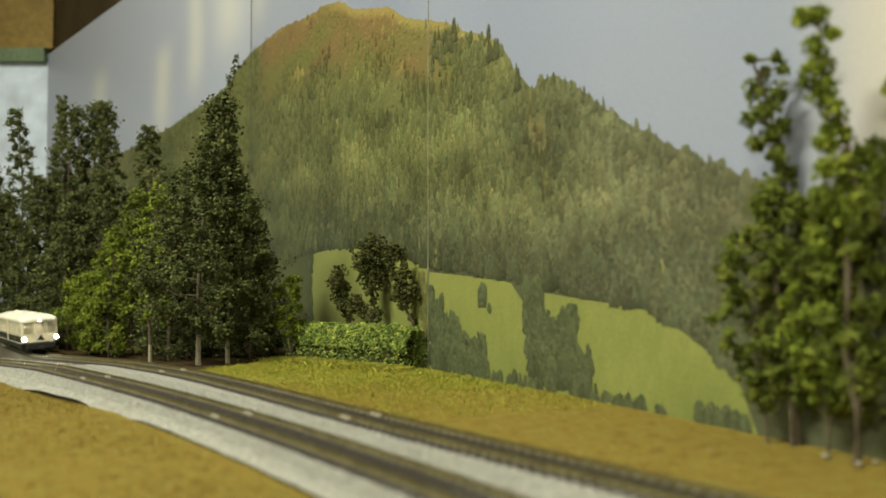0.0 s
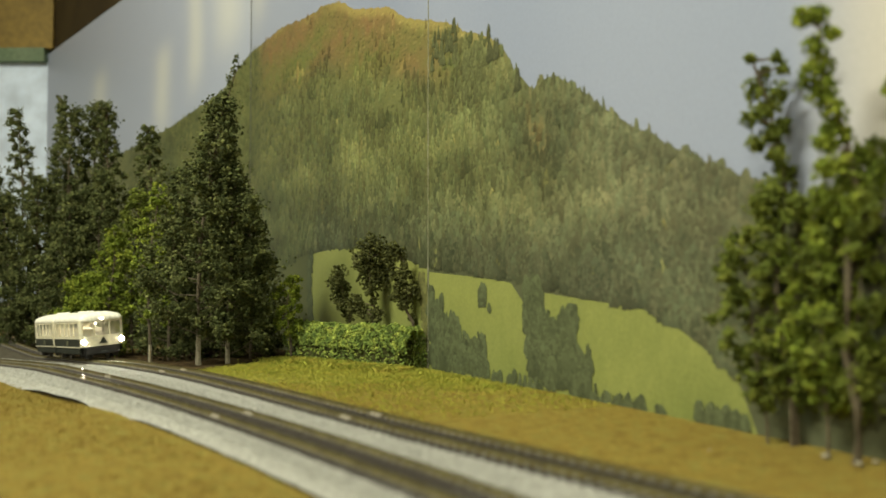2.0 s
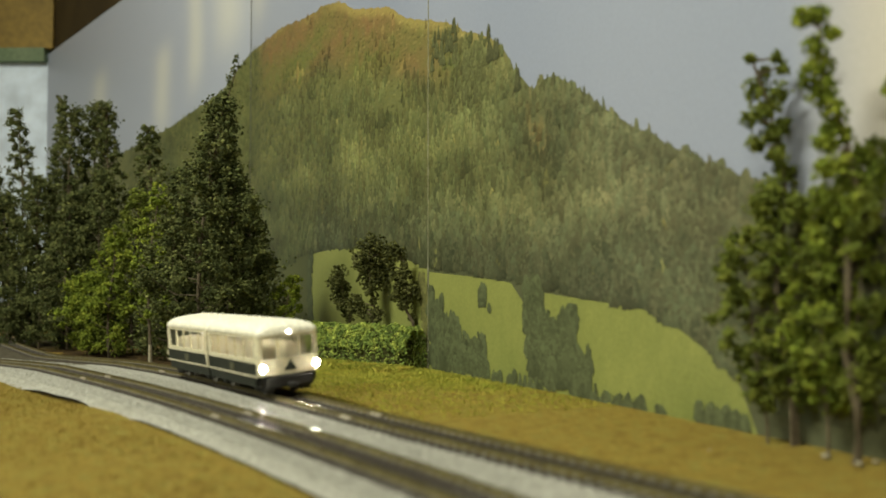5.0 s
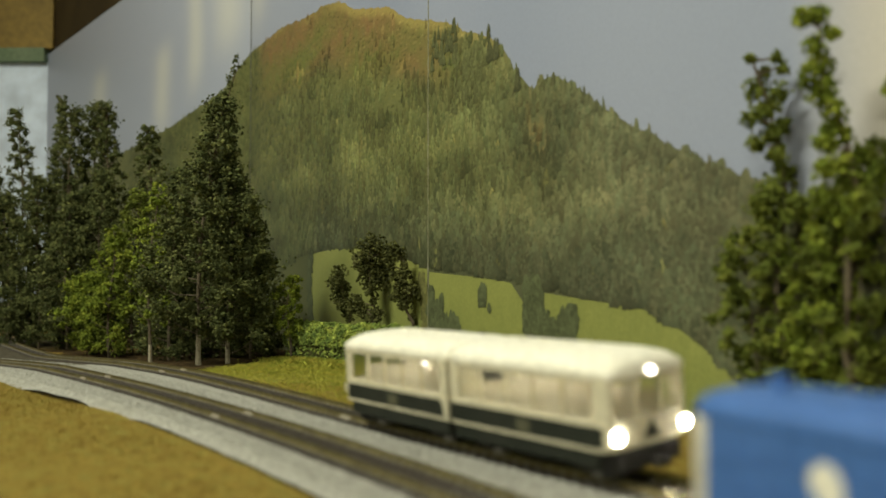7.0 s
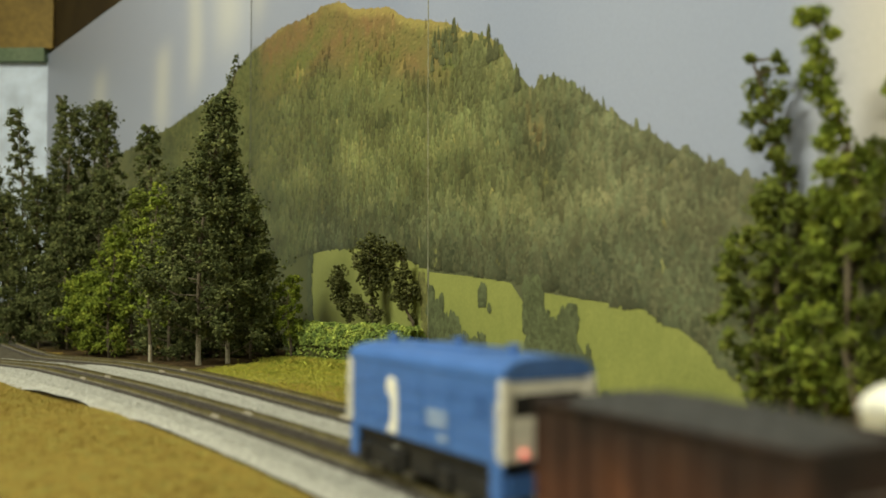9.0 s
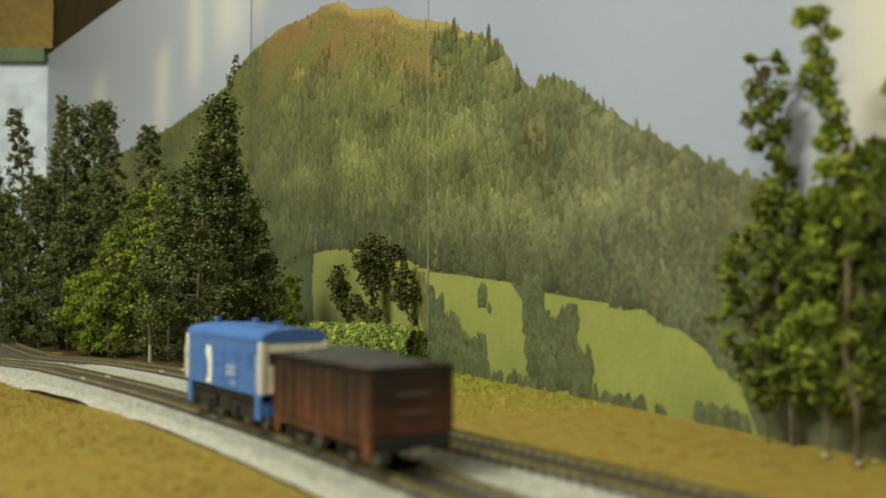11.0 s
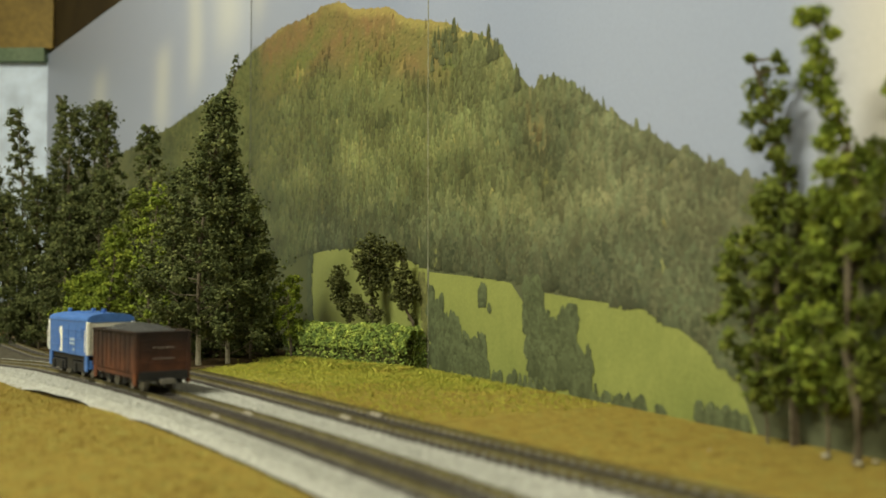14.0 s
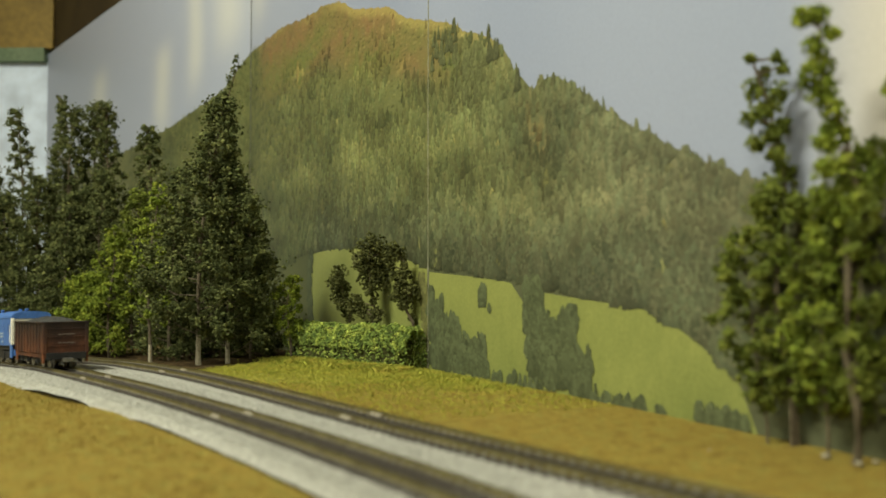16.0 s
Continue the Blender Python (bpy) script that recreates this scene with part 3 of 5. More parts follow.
def build_ballast():
    """One grey ballast bed under both tracks, its near edge a thin lifted lip."""
    ss = np.arange(-0.82, 1.5, 0.006)
    verts, faces = [], []
    n = 22
    for s in ss:
        e = 0.0010 * noise.noise((s * 40, 0, 9))
        a = beside("near", s, bed_edge(s) + 0.5 * e)
        x, y, th = along("near", s)
        # far side: the nearest point of the far track's outer edge
        g, px, py, ft = PLANS["far"]
        i = int(np.argmin((px - x) ** 2 + (py - y) ** 2))
        off = max(0.02, math.hypot(px[i] - x, py[i] - y)) + 0.0140 + e
        b = beside("near", s, -off)
        for j in range(n):
            t = j / (n - 1)
            z = -0.0036 + 0.0004 * noise.noise((s * 70, t * 12, 2))
            if j == n - 1:
                z = GROUND - 0.001
            elif j == n - 2:
                z -= 0.001
            elif j == 0:
                z = (GROUND - 0.001) + 0.0060 * lift(s)
            elif j == 1:
                z -= 0.0008 * (1 - lift(s))
            px_, py_ = a[0] + (b[0] - a[0]) * t, a[1] + (b[1] - a[1]) * t
            verts.append((px_, py_, z + drop(px_, py_)))
    for i in range(len(ss) - 1):
        for j in range(n - 1):
            p = i * n + j
            faces.append((p, p + 1, p + n + 1, p + n))
    bme = mesh_from("ballast", verts, faces, BALLAST)
    bme.materials.append(ASH)
    for p in bme.polygons:
        i, j = divmod(p.index, n - 1)
        s = float(ss[i])
        a, b = Vector(verts[i * n]), Vector(verts[i * n + n - 1])
        across = (a - b).length * (j + 0.5) / (n - 1)
        if j >= n - 3 or (s > 0.50 + 0.05 * noise.noise((s * 30, j * 0.9, 4)) and across > 0.052):
            p.material_index = 1
    bed = obj("ballast", bme, None, "light grey granular ballast bed under the two tracks", "ballast", kind="structure")
    # foam edge under the lip, coloured near black for the gap's shade
    rings = []
    for s in np.arange(-0.50, 0.46, 0.008):
        top = (GROUND - 0.001) + 0.0060 * lift(s) - 0.0004
        o = bed_edge(s) - 0.0004
        rings.append([beside("near", s, a, z) for a, z in ((o, top), (o - 0.0012, (top + GROUND) / 2 - 0.001), (o - 0.003, GROUND - 0.003), (o - 0.006, GROUND - 0.003), (o - 0.006, top))])
    part("foam_underlay", loft_bm(rings), SHADED_FOAM, bed, "foam underlay, coloured dark for the shaded gap under the ballast lip")
    # loose grains
    vs, fs = [], []
    for _ in range(5200):
        s = random.uniform(-0.1, 0.75)
        x, y, th = along("near", s)
        off = random.choice((random.uniform(0.016, bed_edge(s) - 0.001), random.uniform(-0.036, -0.016)))
        p = beside("near", s, off, -0.0034)
        r = random.uniform(0.0004, 0.0009)
        k = len(vs)
        for d in ((1, 0, 0), (-1, 0, 0), (0, 1, 0), (0, -1, 0), (0, 0, 1)):
            vs.append(tuple(p[i] + d[i] * r * random.uniform(0.6, 1.2) for i in range(3)))
        fs += [(k, k + 2, k + 4), (k + 2, k + 1, k + 4), (k + 1, k + 3, k + 4), (k + 3, k, k + 4)]
    obj("ballast_grains", mesh_from("ballast_grains", vs, fs, BALLAST), None, "loose grey ballast grains", "gravel", kind="stuff")


RAIL_PROFILE = [(-0.0011, -0.0026), (0.0011, -0.0026), (0.0011, -0.0022), (0.0004, -0.0018), (0.0004, -0.0008), (0.0006, -0.0006), (0.0006, -0.0001), (-0.0006, -0.0001), (-0.0006, -0.0006), (-0.0004, -0.0008), (-0.0004, -0.0018), (-0.0011, -0.0022)]


def build_track(track, label, joints):
    t = obj("railway_track", None, None, label, "track", group="model railway tracks")
    ss = np.arange(-0.82, 1.4, 0.012)
    for side in (-1, 1):
        rings = [[beside(track, s, side * 0.0088 + o, z) for o, z in RAIL_PROFILE] for s in ss]
        part("rail", loft_bm(rings), RAIL, t)
        rings = [[beside(track, s, side * 0.0088 + o, z) for o, z in ((-0.00055, -0.00012), (0.00055, -0.00012), (0.00045, 0.0), (-0.00045, 0.0))] for s in ss]
        part("rail_head", loft_bm(rings), RAIL_HEAD, t, "worn bright rail head")
        for s in joints:
            rings = [[beside(track, s + d, side * 0.0088 + o, z) for o, z in ((-0.0017, -0.0027), (0.0017, -0.0027), (0.0015, -0.0016), (0.0006, -0.0010), (-0.0006, -0.0010), (-0.0015, -0.0016))] for d in (-0.005, -0.0045, 0.0045, 0.005)]
            part("rail_joiner", loft_bm(rings), JOINER, t, "pale metal rail joiner")
    sl = box_bm(-0.0014, 0.0014, -0.0145, 0.0145, -0.0046, -0.0026, 0.0003, 1)
    sleeper = bpy.data.meshes.new("sleeper")
    sl.to_mesh(sleeper)
    sl.free()
    sleeper.materials.append(SLEEPER)
    ch = join_bm(*[box_bm(-0.0010, 0.0010, y - 0.0005, y + 0.0005, -0.0026, -0.0018, 0.0002, 1) for y in (-0.0108, -0.0068, 0.0068, 0.0108)])
    chairs = bpy.data.meshes.new("rail_chair")
    ch.to_mesh(chairs)
    ch.free()
    chairs.materials.append(CHAIR)
    s = -0.40
    while s < 1.25:
        x, y, th = along(track, s)
        for name, me in (("sleeper", sleeper), ("rail_chair", chairs)):
            ob = new(name, me)
            ob.parent = t
            ob.matrix_basis = pose(x, y, drop(x, y), 0, 0, math.degrees(th) + random.uniform(-1, 1))
        s += 0.0064
    return t

# ---- foliage ----
OCTA = np.array([(1, 0, 0), (-1, 0, 0), (0, 1, 0), (0, -1, 0), (0, 0, 1), (0, 0, -1)], float)
OCTA_F = np.array([(0, 2, 4), (2, 1, 4), (1, 3, 4), (3, 0, 4), (2, 0, 5), (1, 2, 5), (3, 1, 5), (0, 3, 5)])


def crumbs(name, centres, sizes, material, parent, rs):
    """Foam foliage: small uneven crumbs at the given places, one mesh."""
    n = len(centres)
    jit = rs.uniform(0.45, 1.35, (n, 6, 1))
    tw = rs.normal(0, 0.28, (n, 6, 3))
    v = (OCTA[None] * jit + tw) * np.asarray(sizes)[:, None, None] + np.asarray(centres)[:, None, :]
    f = OCTA_F[None] + (np.arange(n) * 6)[:, None, None]
    return obj(name, mesh_from(name, v.reshape(-1, 3).tolist(), f.reshape(-1, 3).tolist(), material), parent)


def limb_bm(pts, r0, r1, segs=6):
    rings = []
    k = len(pts)
    for i, p in enumerate(pts):
        a, b = Vector(pts[max(0, i - 1)]), Vector(pts[min(k - 1, i + 1)])
        q = (b - a).to_track_quat("Z", "Y")
        r = r0 + (r1 - r0) * i / (k - 1)
        rings.append([Vector(p) + q @ Vector((math.cos(2 * math.pi * j / segs) * r, math.sin(2 * math.pi * j / segs) * r, 0)) for j in range(segs)])
    return loft_bm(rings)


def a_side(i):
    """Which of four sides a limb stands on, so that neighbours bulge together."""
    return float(i % 4) * 1.7


def tree(x, y, height, width, material, label, seed, shape="cone", bare=0.12, density=1.0, lean=(0, 0), bark=None, puff=0.17, crumb=0.0016, group="model trees", twig=0.0, fill=2.1, stem=0.7):
    """A wire-and-foam model tree: bent tapered trunk, limbs, and clusters of crumbs round the limb ends."""
    rs = np.random.RandomState(seed)
    t = obj("tree", None, None, label, "tree", group=group)
    t.matrix_basis = pose(x, y, GROUND + drop(x, y))
    height -= sag(x, y)
    bark = bark or BARK
    lx, ly = lean
    axis = []
    for i in range(9):
        f = i / 8
        w = math.sin(f * 5 + seed) * 0.006
        axis.append((lx * f * f + w * f, ly * f * f + math.cos(f * 4 + seed) * 0.005 * f, height * f * 0.97 - 0.003 * (1 - f)))
    ax = np.array(axis)
    at = lambda f: np.array([np.interp(f * 8, range(9), ax[:, i]) for i in range(3)])
    r = (0.0012 + height * (0.0065 if height < 0.15 else 0.008)) * stem
    part("trunk", limb_bm(axis, r, r * 0.25), BARK, t)
    if bark is not BARK:
        foot = [tuple(at(f)) for f in (0.0, 0.03, 0.06, 0.09, 0.12)]
        part("trunk_foot", limb_bm(foot, r * 1.35, r * 1.03), bark, t, "pale bare foot of the trunk")
    limbs, centres, sizes = [], [], []
    count = int((52 + height * 230) * density)
    for i in range(count):
        f = bare + (1 - bare) * ((i + rs.uniform(0, 1)) / count)
        u = (f - bare) / (1 - bare)
        if shape == "cone":
            reach = width * 0.5 * (1.0 - u) ** 0.85 + 0.006
            reach *= 0.35 + 0.65 * smooth01(u, -0.05, 0.10)
        elif shape == "vase":
            reach = width * 0.5 * (0.22 + 0.9 * smooth01(u, -0.05, 0.5)) * (1 - 0.5 * smooth01(u, 0.78, 1.0))
        elif shape == "column":
            reach = width * 0.5 * (0.45 + 0.75 * math.sin(math.pi * min(1, u * 0.95 + 0.12)))
        else:
            reach = width * 0.5 * math.sqrt(max(0.05, 1 - (2 * u - 1) ** 2))
        reach *= rs.uniform(0.45, 1.12) * (1 + 0.45 * noise.noise((f * 6, a_side(i), seed)))
        a = i * 2.399 + rs.uniform(-0.4, 0.4)
        base = at(max(0.05, f - 0.05))
        tip = at(min(1, f)) + np.array([math.cos(a) * reach, math.sin(a) * reach, rs.uniform(-0.1, 0.35) * reach])
        if i % 2 == 0:
            mid = (base + tip) / 2 + np.array([0, 0, -0.1 * reach])
            limbs.append(limb_bm([tuple(base), tuple(mid), tuple(tip)], r * 0.28, r * 0.1, 4))
        pr = max(0.0045, width * puff * rs.uniform(0.55, 1.1)) * (1 - 0.45 * u if shape == "cone" else 1)
        m = int(52 * fill * rs.uniform(0.7, 1.3) * max(0.6, min(1.6, pr / 0.009)))
        d = rs.normal(0, 1, (m, 3))
        d /= np.linalg.norm(d, axis=1)[:, None]
        rad = pr * np.abs(rs.normal(0, 0.62, (m, 1)))
        squash = np.array([rs.uniform(0.7, 1.25), rs.uniform(0.7, 1.25), rs.uniform(0.6, 1.1)])
        centres.append(tip + d * rad * squash)
        sizes.append(rs.uniform(0.55, 1.25, m) * crumb)
    if twig:
        top = at(1.0)
        pts = [tuple(top + np.array([0.10 * twig * k, 0, twig * k / 3 - 0.01])) for k in range(4)]
        limbs.append(limb_bm(pts, r * 0.3, r * 0.15, 4))
        for k in range(9):
            c = top + np.array([0.3 * twig * k / 9 + rs.normal(0, 0.001), rs.normal(0, 0.001), twig * k / 9])
            m = 12
            centres.append(c + rs.normal(0, 0.0016, (m, 3)))
            sizes.append(rs.uniform(0.5, 1.0, m) * crumb)
    part("branchwork", join_bm(*limbs), BARK, t)
    crumbs("crown", np.concatenate(centres), np.concatenate(sizes), material, t, rs)
    return t


def clump_tree(x, y, height, foot, clumps, material, label, seed, crumb=0.0014, group="model trees", dense=1.0):
    """A thin model tree whose foliage sits in separate clumps (across, up, radius) on a bent stem."""
    rs = np.random.RandomState(seed)
    t = obj("tree", None, None, label, "tree", group=group)
    t.matrix_basis = pose(x, y, GROUND + drop(x, y))
    top = max(clumps, key=lambda c: c[1])
    stem = [(0, 0, -0.003)]
    for k in range(1, 8):
        z = height * k / 8
        near = min(clumps, key=lambda c: abs(c[1] - z))
        w = smooth01(z, foot * 0.6, foot * 1.6)
        stem.append((0.75 * near[0] * w + 0.001 * math.sin(k * 2 + seed), 0.001 * math.cos(k * 3 + seed), z))
    stem.append((top[0], 0, top[1]))
    part("trunk", limb_bm(stem, 0.0022, 0.0006), BARK, t)
    sx, sz = [p[0] for p in stem], [p[2] for p in stem]
    twigs, cs, ss = [], [], []
    for dx, dz, r in clumps:
        base = (float(np.interp(dz - r * 0.8, sz, sx)), 0, dz - r * 0.8)
        tip = (dx, rs.normal(0, r * 0.35), dz)
        twigs.append(limb_bm([base, ((base[0] + tip[0]) / 2, tip[1] * 0.4, (base[2] + tip[2]) / 2), tip], 0.0009, 0.0004, 5))
        m = int(dense * (20 + 2.4e6 * r * r))
        d = rs.normal(0, 1, (m, 3))
        d /= np.linalg.norm(d, axis=1)[:, None]
        lump = 1 + 0.30 * np.sin(d[:, :1] * 5 + seed) * np.cos(d[:, 2:] * 4 + dx * 900)
        cs.append(np.array(tip) + d * r * 1.15 * lump * rs.uniform(0.08, 1.0, (m, 1)) ** 0.55 * np.array([rs.uniform(0.85, 1.15), 1.0, rs.uniform(0.9, 1.35)]))
        ss.append(rs.uniform(0.6, 1.3, m) * crumb)
    part("branchwork", join_bm(*twigs), BARK, t)
    crumbs("crown", np.concatenate(cs), np.concatenate(ss), material, t, rs)
    return t


def build_trees():
    dark = "tall dark green foam model conifer beside the track"
    far = "dark green model conifer in the grove near the end board"
    pale = "light yellow-green model tree at the edge of the grove"
    # grove beside the curve
    tree(-0.236, 0.875, 0.268, 0.100, PINE, "tall dark green model conifer with a thin twig top", 3, twig=0.048, lean=(0.014, 0.01), bark=BARK_PALE, bare=0.14)
    tree(-0.210, 0.885, 0.216, 0.092, PINE, dark, 5, bare=0.1, bark=BARK_PALE)
    tree(-0.208, 0.980, 0.186, 0.072, PINE, dark, 6, bare=0.05)
    tree(-0.152, 0.905, 0.086, 0.032, LIGHT_LEAF, "small light green model tree beside the hedge", 8, shape="ball", bare=0.30, puff=0.16, density=0.45, crumb=0.0013)
    tree(-0.300, 0.930, 0.186, 0.046, LIGHT_LEAF, pale, 9, shape="cone", bare=0.24, bark=BARK_PALE, density=0.55)
    tree(-0.302, 1.000, 0.190, 0.075, PINE, dark, 11, bare=0.05)
    tree(-0.374, 1.160, 0.291, 0.070, PINE, far, 12, bare=0.06)
    tree(-0.310, 1.080, 0.220, 0.100, PINE, far, 13, bare=0.05)
    tree(-0.398, 1.080, 0.150, 0.070, LIGHT_LEAF, "bright yellow-green bushy model tree beside the conifers", 10, shape="cone", bare=0.08, density=0.6)
    tree(-0.437, 1.120, 0.092, 0.060, LIGHT_LEAF, "bright yellow-green bushy model tree beside the conifers", 26, shape="ball", bare=0.1)
    tree(-0.384, 1.120, 0.200, 0.085, MID_LEAF, far, 22, bare=0.05)
    tree(-0.523, 1.270, 0.337, 0.064, PINE, far, 14, shape="column", bare=0.05)
    tree(-0.511, 1.320, 0.355, 0.056, PINE, far, 15, shape="column", bare=0.05)
    tree(-0.465, 1.260, 0.338, 0.045, PINE, far, 25, shape="column", bare=0.05)
    tree(-0.593, 1.380, 0.379, 0.035, PINE, far, 16, bare=0.05)
    tree(-0.615, 1.320, 0.344, 0.065, PINE, far, 17, bare=0.05, lean=(-0.012, 0))
    tree(-0.673, 1.360, 0.267, 0.085, PINE, far, 18, bare=0.04)
    tree(-0.601, 1.250, 0.206, 0.110, PINE, far, 19, bare=0.04)
    tree(-0.553, 1.240, 0.232, 0.100, PINE, far, 20, bare=0.04)
    tree(-0.502, 1.210, 0.206, 0.100, PINE, far, 21, bare=0.04)
    tree(-0.461, 1.220, 0.237, 0.100, PINE, far, 27, bare=0.04)
    tree(-0.686, 1.300, 0.247, 0.110, PINE, far, 23, bare=0.04)
    tree(-0.235, 1.060, 0.136, 0.110, PINE, dark, 24, bare=0.03)
    tree(-0.261, 1.020, 0.160, 0.110, PINE, dark, 28, bare=0.03)
    # three thin trees behind the hedge
    clump_tree(-0.093, 0.905, 0.090, 0.03, ((-0.010, 0.088, 0.006), (-0.014, 0.078, 0.008), (-0.008, 0.070, 0.010), (-0.008, 0.060, 0.009), (-0.003, 0.050, 0.006), (-0.001, 0.042, 0.004)),
               OLIVE_LEAF, "small slim olive model tree behind the hedge", 31)
    clump_tree(-0.067, 0.865, 0.114, 0.03, ((0.0, 0.113, 0.010), (-0.008, 0.104, 0.010), (0.009, 0.106, 0.009), (-0.011, 0.094, 0.008), (0.004, 0.093, 0.012), (-0.004, 0.083, 0.011), (0.006, 0.079, 0.008), (-0.002, 0.070, 0.007),
               (-0.015, 0.059, 0.006), (-0.020, 0.054, 0.006), (-0.012, 0.050, 0.006), (0.001, 0.058, 0.004), (0.003, 0.047, 0.006), (0.001, 0.039, 0.007)), OLIVE_LEAF, "olive model tree with a full crown behind the hedge", 32)
    clump_tree(-0.0264, 0.813, 0.106, 0.03, ((-0.018, 0.106, 0.006), (-0.013, 0.101, 0.006), (-0.021, 0.100, 0.005), (-0.021, 0.091, 0.004), (-0.018, 0.083, 0.004), (-0.013, 0.076, 0.005), (-0.009, 0.092, 0.004), (-0.008, 0.084, 0.006),
               (-0.010, 0.070, 0.008), (-0.002, 0.068, 0.007), (-0.016, 0.064, 0.005), (0.002, 0.071, 0.005), (-0.010, 0.056, 0.004), (-0.006, 0.060, 0.006), (-0.002, 0.045, 0.003)), OLIVE_LEAF, "thin leaning olive model tree behind the hedge", 33)
    # loose group close to the camera
    right = "slender green foam model tree standing near the backdrop"
    tall = "tall slender yellow-green model tree near the backdrop"
    thin = dict(shape="vase", crumb=0.0013, fill=2.3, stem=0.42, puff=0.17)
    tree(0.1545, 0.432, 0.100, 0.028, MID_LEAF, "slender leaning green foam model tree near the backdrop", 41, bare=0.20, density=0.62, lean=(-0.018, 0), **thin)
    clump_tree(0.166, 0.428, 0.182, 0.03, ((-0.019, 0.183, 0.0022), (-0.007, 0.183, 0.0022), (-0.004, 0.178, 0.0028), (-0.012, 0.176, 0.0026), (-0.016, 0.168, 0.0050), (-0.007, 0.165, 0.0050), (-0.020, 0.154, 0.0038), (-0.013, 0.158, 0.0046), (-0.004, 0.150, 0.0032),
               (-0.017, 0.142, 0.0038), (-0.009, 0.146, 0.0046), (-0.007, 0.136, 0.0050), (-0.003, 0.128, 0.0046), (-0.010, 0.122, 0.0046), (-0.015, 0.112, 0.0056), (-0.004, 0.113, 0.0056), (-0.010, 0.104, 0.0060)), MID_LEAF, "tall slender dark model tree with a bare twiggy top", 42, 0.0012, dense=1.6)
    tree(0.163, 0.425, 0.120, 0.040, MID_LEAF, right, 43, bare=0.20, density=0.60, **thin)
    tree(0.171, 0.404, 0.118, 0.036, LIGHT_LEAF, right, 47, bare=0.20, density=0.60, **thin)
    clump_tree(0.173, 0.382, 0.186, 0.03, ((-0.020, 0.188, 0.0036), (-0.013, 0.190, 0.0040), (-0.008, 0.182, 0.0032), (-0.015, 0.176, 0.0040), (-0.017, 0.164, 0.0048), (-0.011, 0.168, 0.0048), (-0.012, 0.157, 0.0054), (-0.008, 0.150, 0.0048), (-0.006, 0.142, 0.0046), (-0.010, 0.135, 0.0044),
               (-0.002, 0.139, 0.0034), (-0.012, 0.124, 0.0042), (-0.004, 0.124, 0.0056), (0.003, 0.116, 0.0056), (-0.010, 0.112, 0.0056), (0.005, 0.130, 0.0042), (0.010, 0.122, 0.0046), (-0.003, 0.106, 0.0056)), LIGHT_LEAF, tall, 44, 0.0012, dense=1.6)
    tree(0.177, 0.386, 0.130, 0.036, MID_LEAF, right, 48, bare=0.20, density=0.60, **thin)
    tree(0.183, 0.412, 0.112, 0.040, LIGHT_LEAF, right, 49, bare=0.16, density=0.60, **thin)
    tree(0.196, 0.392, 0.142, 0.040, MID_LEAF, right, 45, bare=0.18, density=0.62, **thin)
    clump_tree(0.196, 0.372, 0.170, 0.03, ((-0.006, 0.168, 0.0032), (0.000, 0.172, 0.0038), (-0.012, 0.156, 0.0025), (-0.004, 0.160, 0.0034), (0.004, 0.150, 0.0046), (-0.002, 0.146, 0.0044), (0.002, 0.136, 0.0056), (-0.006, 0.126, 0.0054)), LIGHT_LEAF, tall, 46, 0.0012, dense=1.6)


def build_hedge():
    rs = np.random.RandomState(77)
    t = obj("hedge", None, None, "low clipped bright green foam hedge along the backdrop", "hedge")
    a, b = Vector((-0.150, 0.925)), Vector((-0.0255, 0.793))
    d = (b - a)
    nrm = Vector((d.y, -d.x)).normalized()
    core = []
    for i in range(15):
        p = a + d * (0.05 + 0.90 * i / 14)
        h = 0.033 + 0.003 * noise.noise((i * 0.7, 0, 0))
        core.append([(*(p + nrm * o), GROUND + drop(p.x, p.y) + z) for o, z in ((-0.008, 0), (0.008, 0), (0.009, h * 0.6), (0.006, h), (-0.006, h), (-0.009, h * 0.6))])
    part("core", loft_bm(core), OLIVE_LEAF, t)
    n = 9000
    u = rs.uniform(-0.02, 1.02, n)
    u[:260], u[260:600] = rs.uniform(0.0, 0.05, 260), rs.uniform(0.96, 1.01, 340)
    cs = []
    for i in range(n):
        ang = rs.uniform(-0.2, math.pi * 1.15)
        p = a + d * float(u[i])
        lump = 1 + 0.20 * noise.noise((float(u[i]) * 9, ang * 1.5, 3)) + 0.10 * noise.noise((float(u[i]) * 30, ang * 4, 5))
        o = math.cos(ang) * 0.0125 * lump * (rs.uniform(0.0, 1.0) if i < 600 else 1.0)
        z = max(0.001, 0.016 + 0.020 * math.sin(ang) * lump if ang < math.pi and ang > 0 else rs.uniform(0, 0.014))
        q = p - nrm * -o
        cs.append((q.x, q.y, GROUND + drop(q.x, q.y) + z + rs.normal(0, 0.0008)))
    crumbs("leaves", np.array(cs), rs.uniform(0.0006, 0.0016, n), HEDGE_LEAF, t, rs)


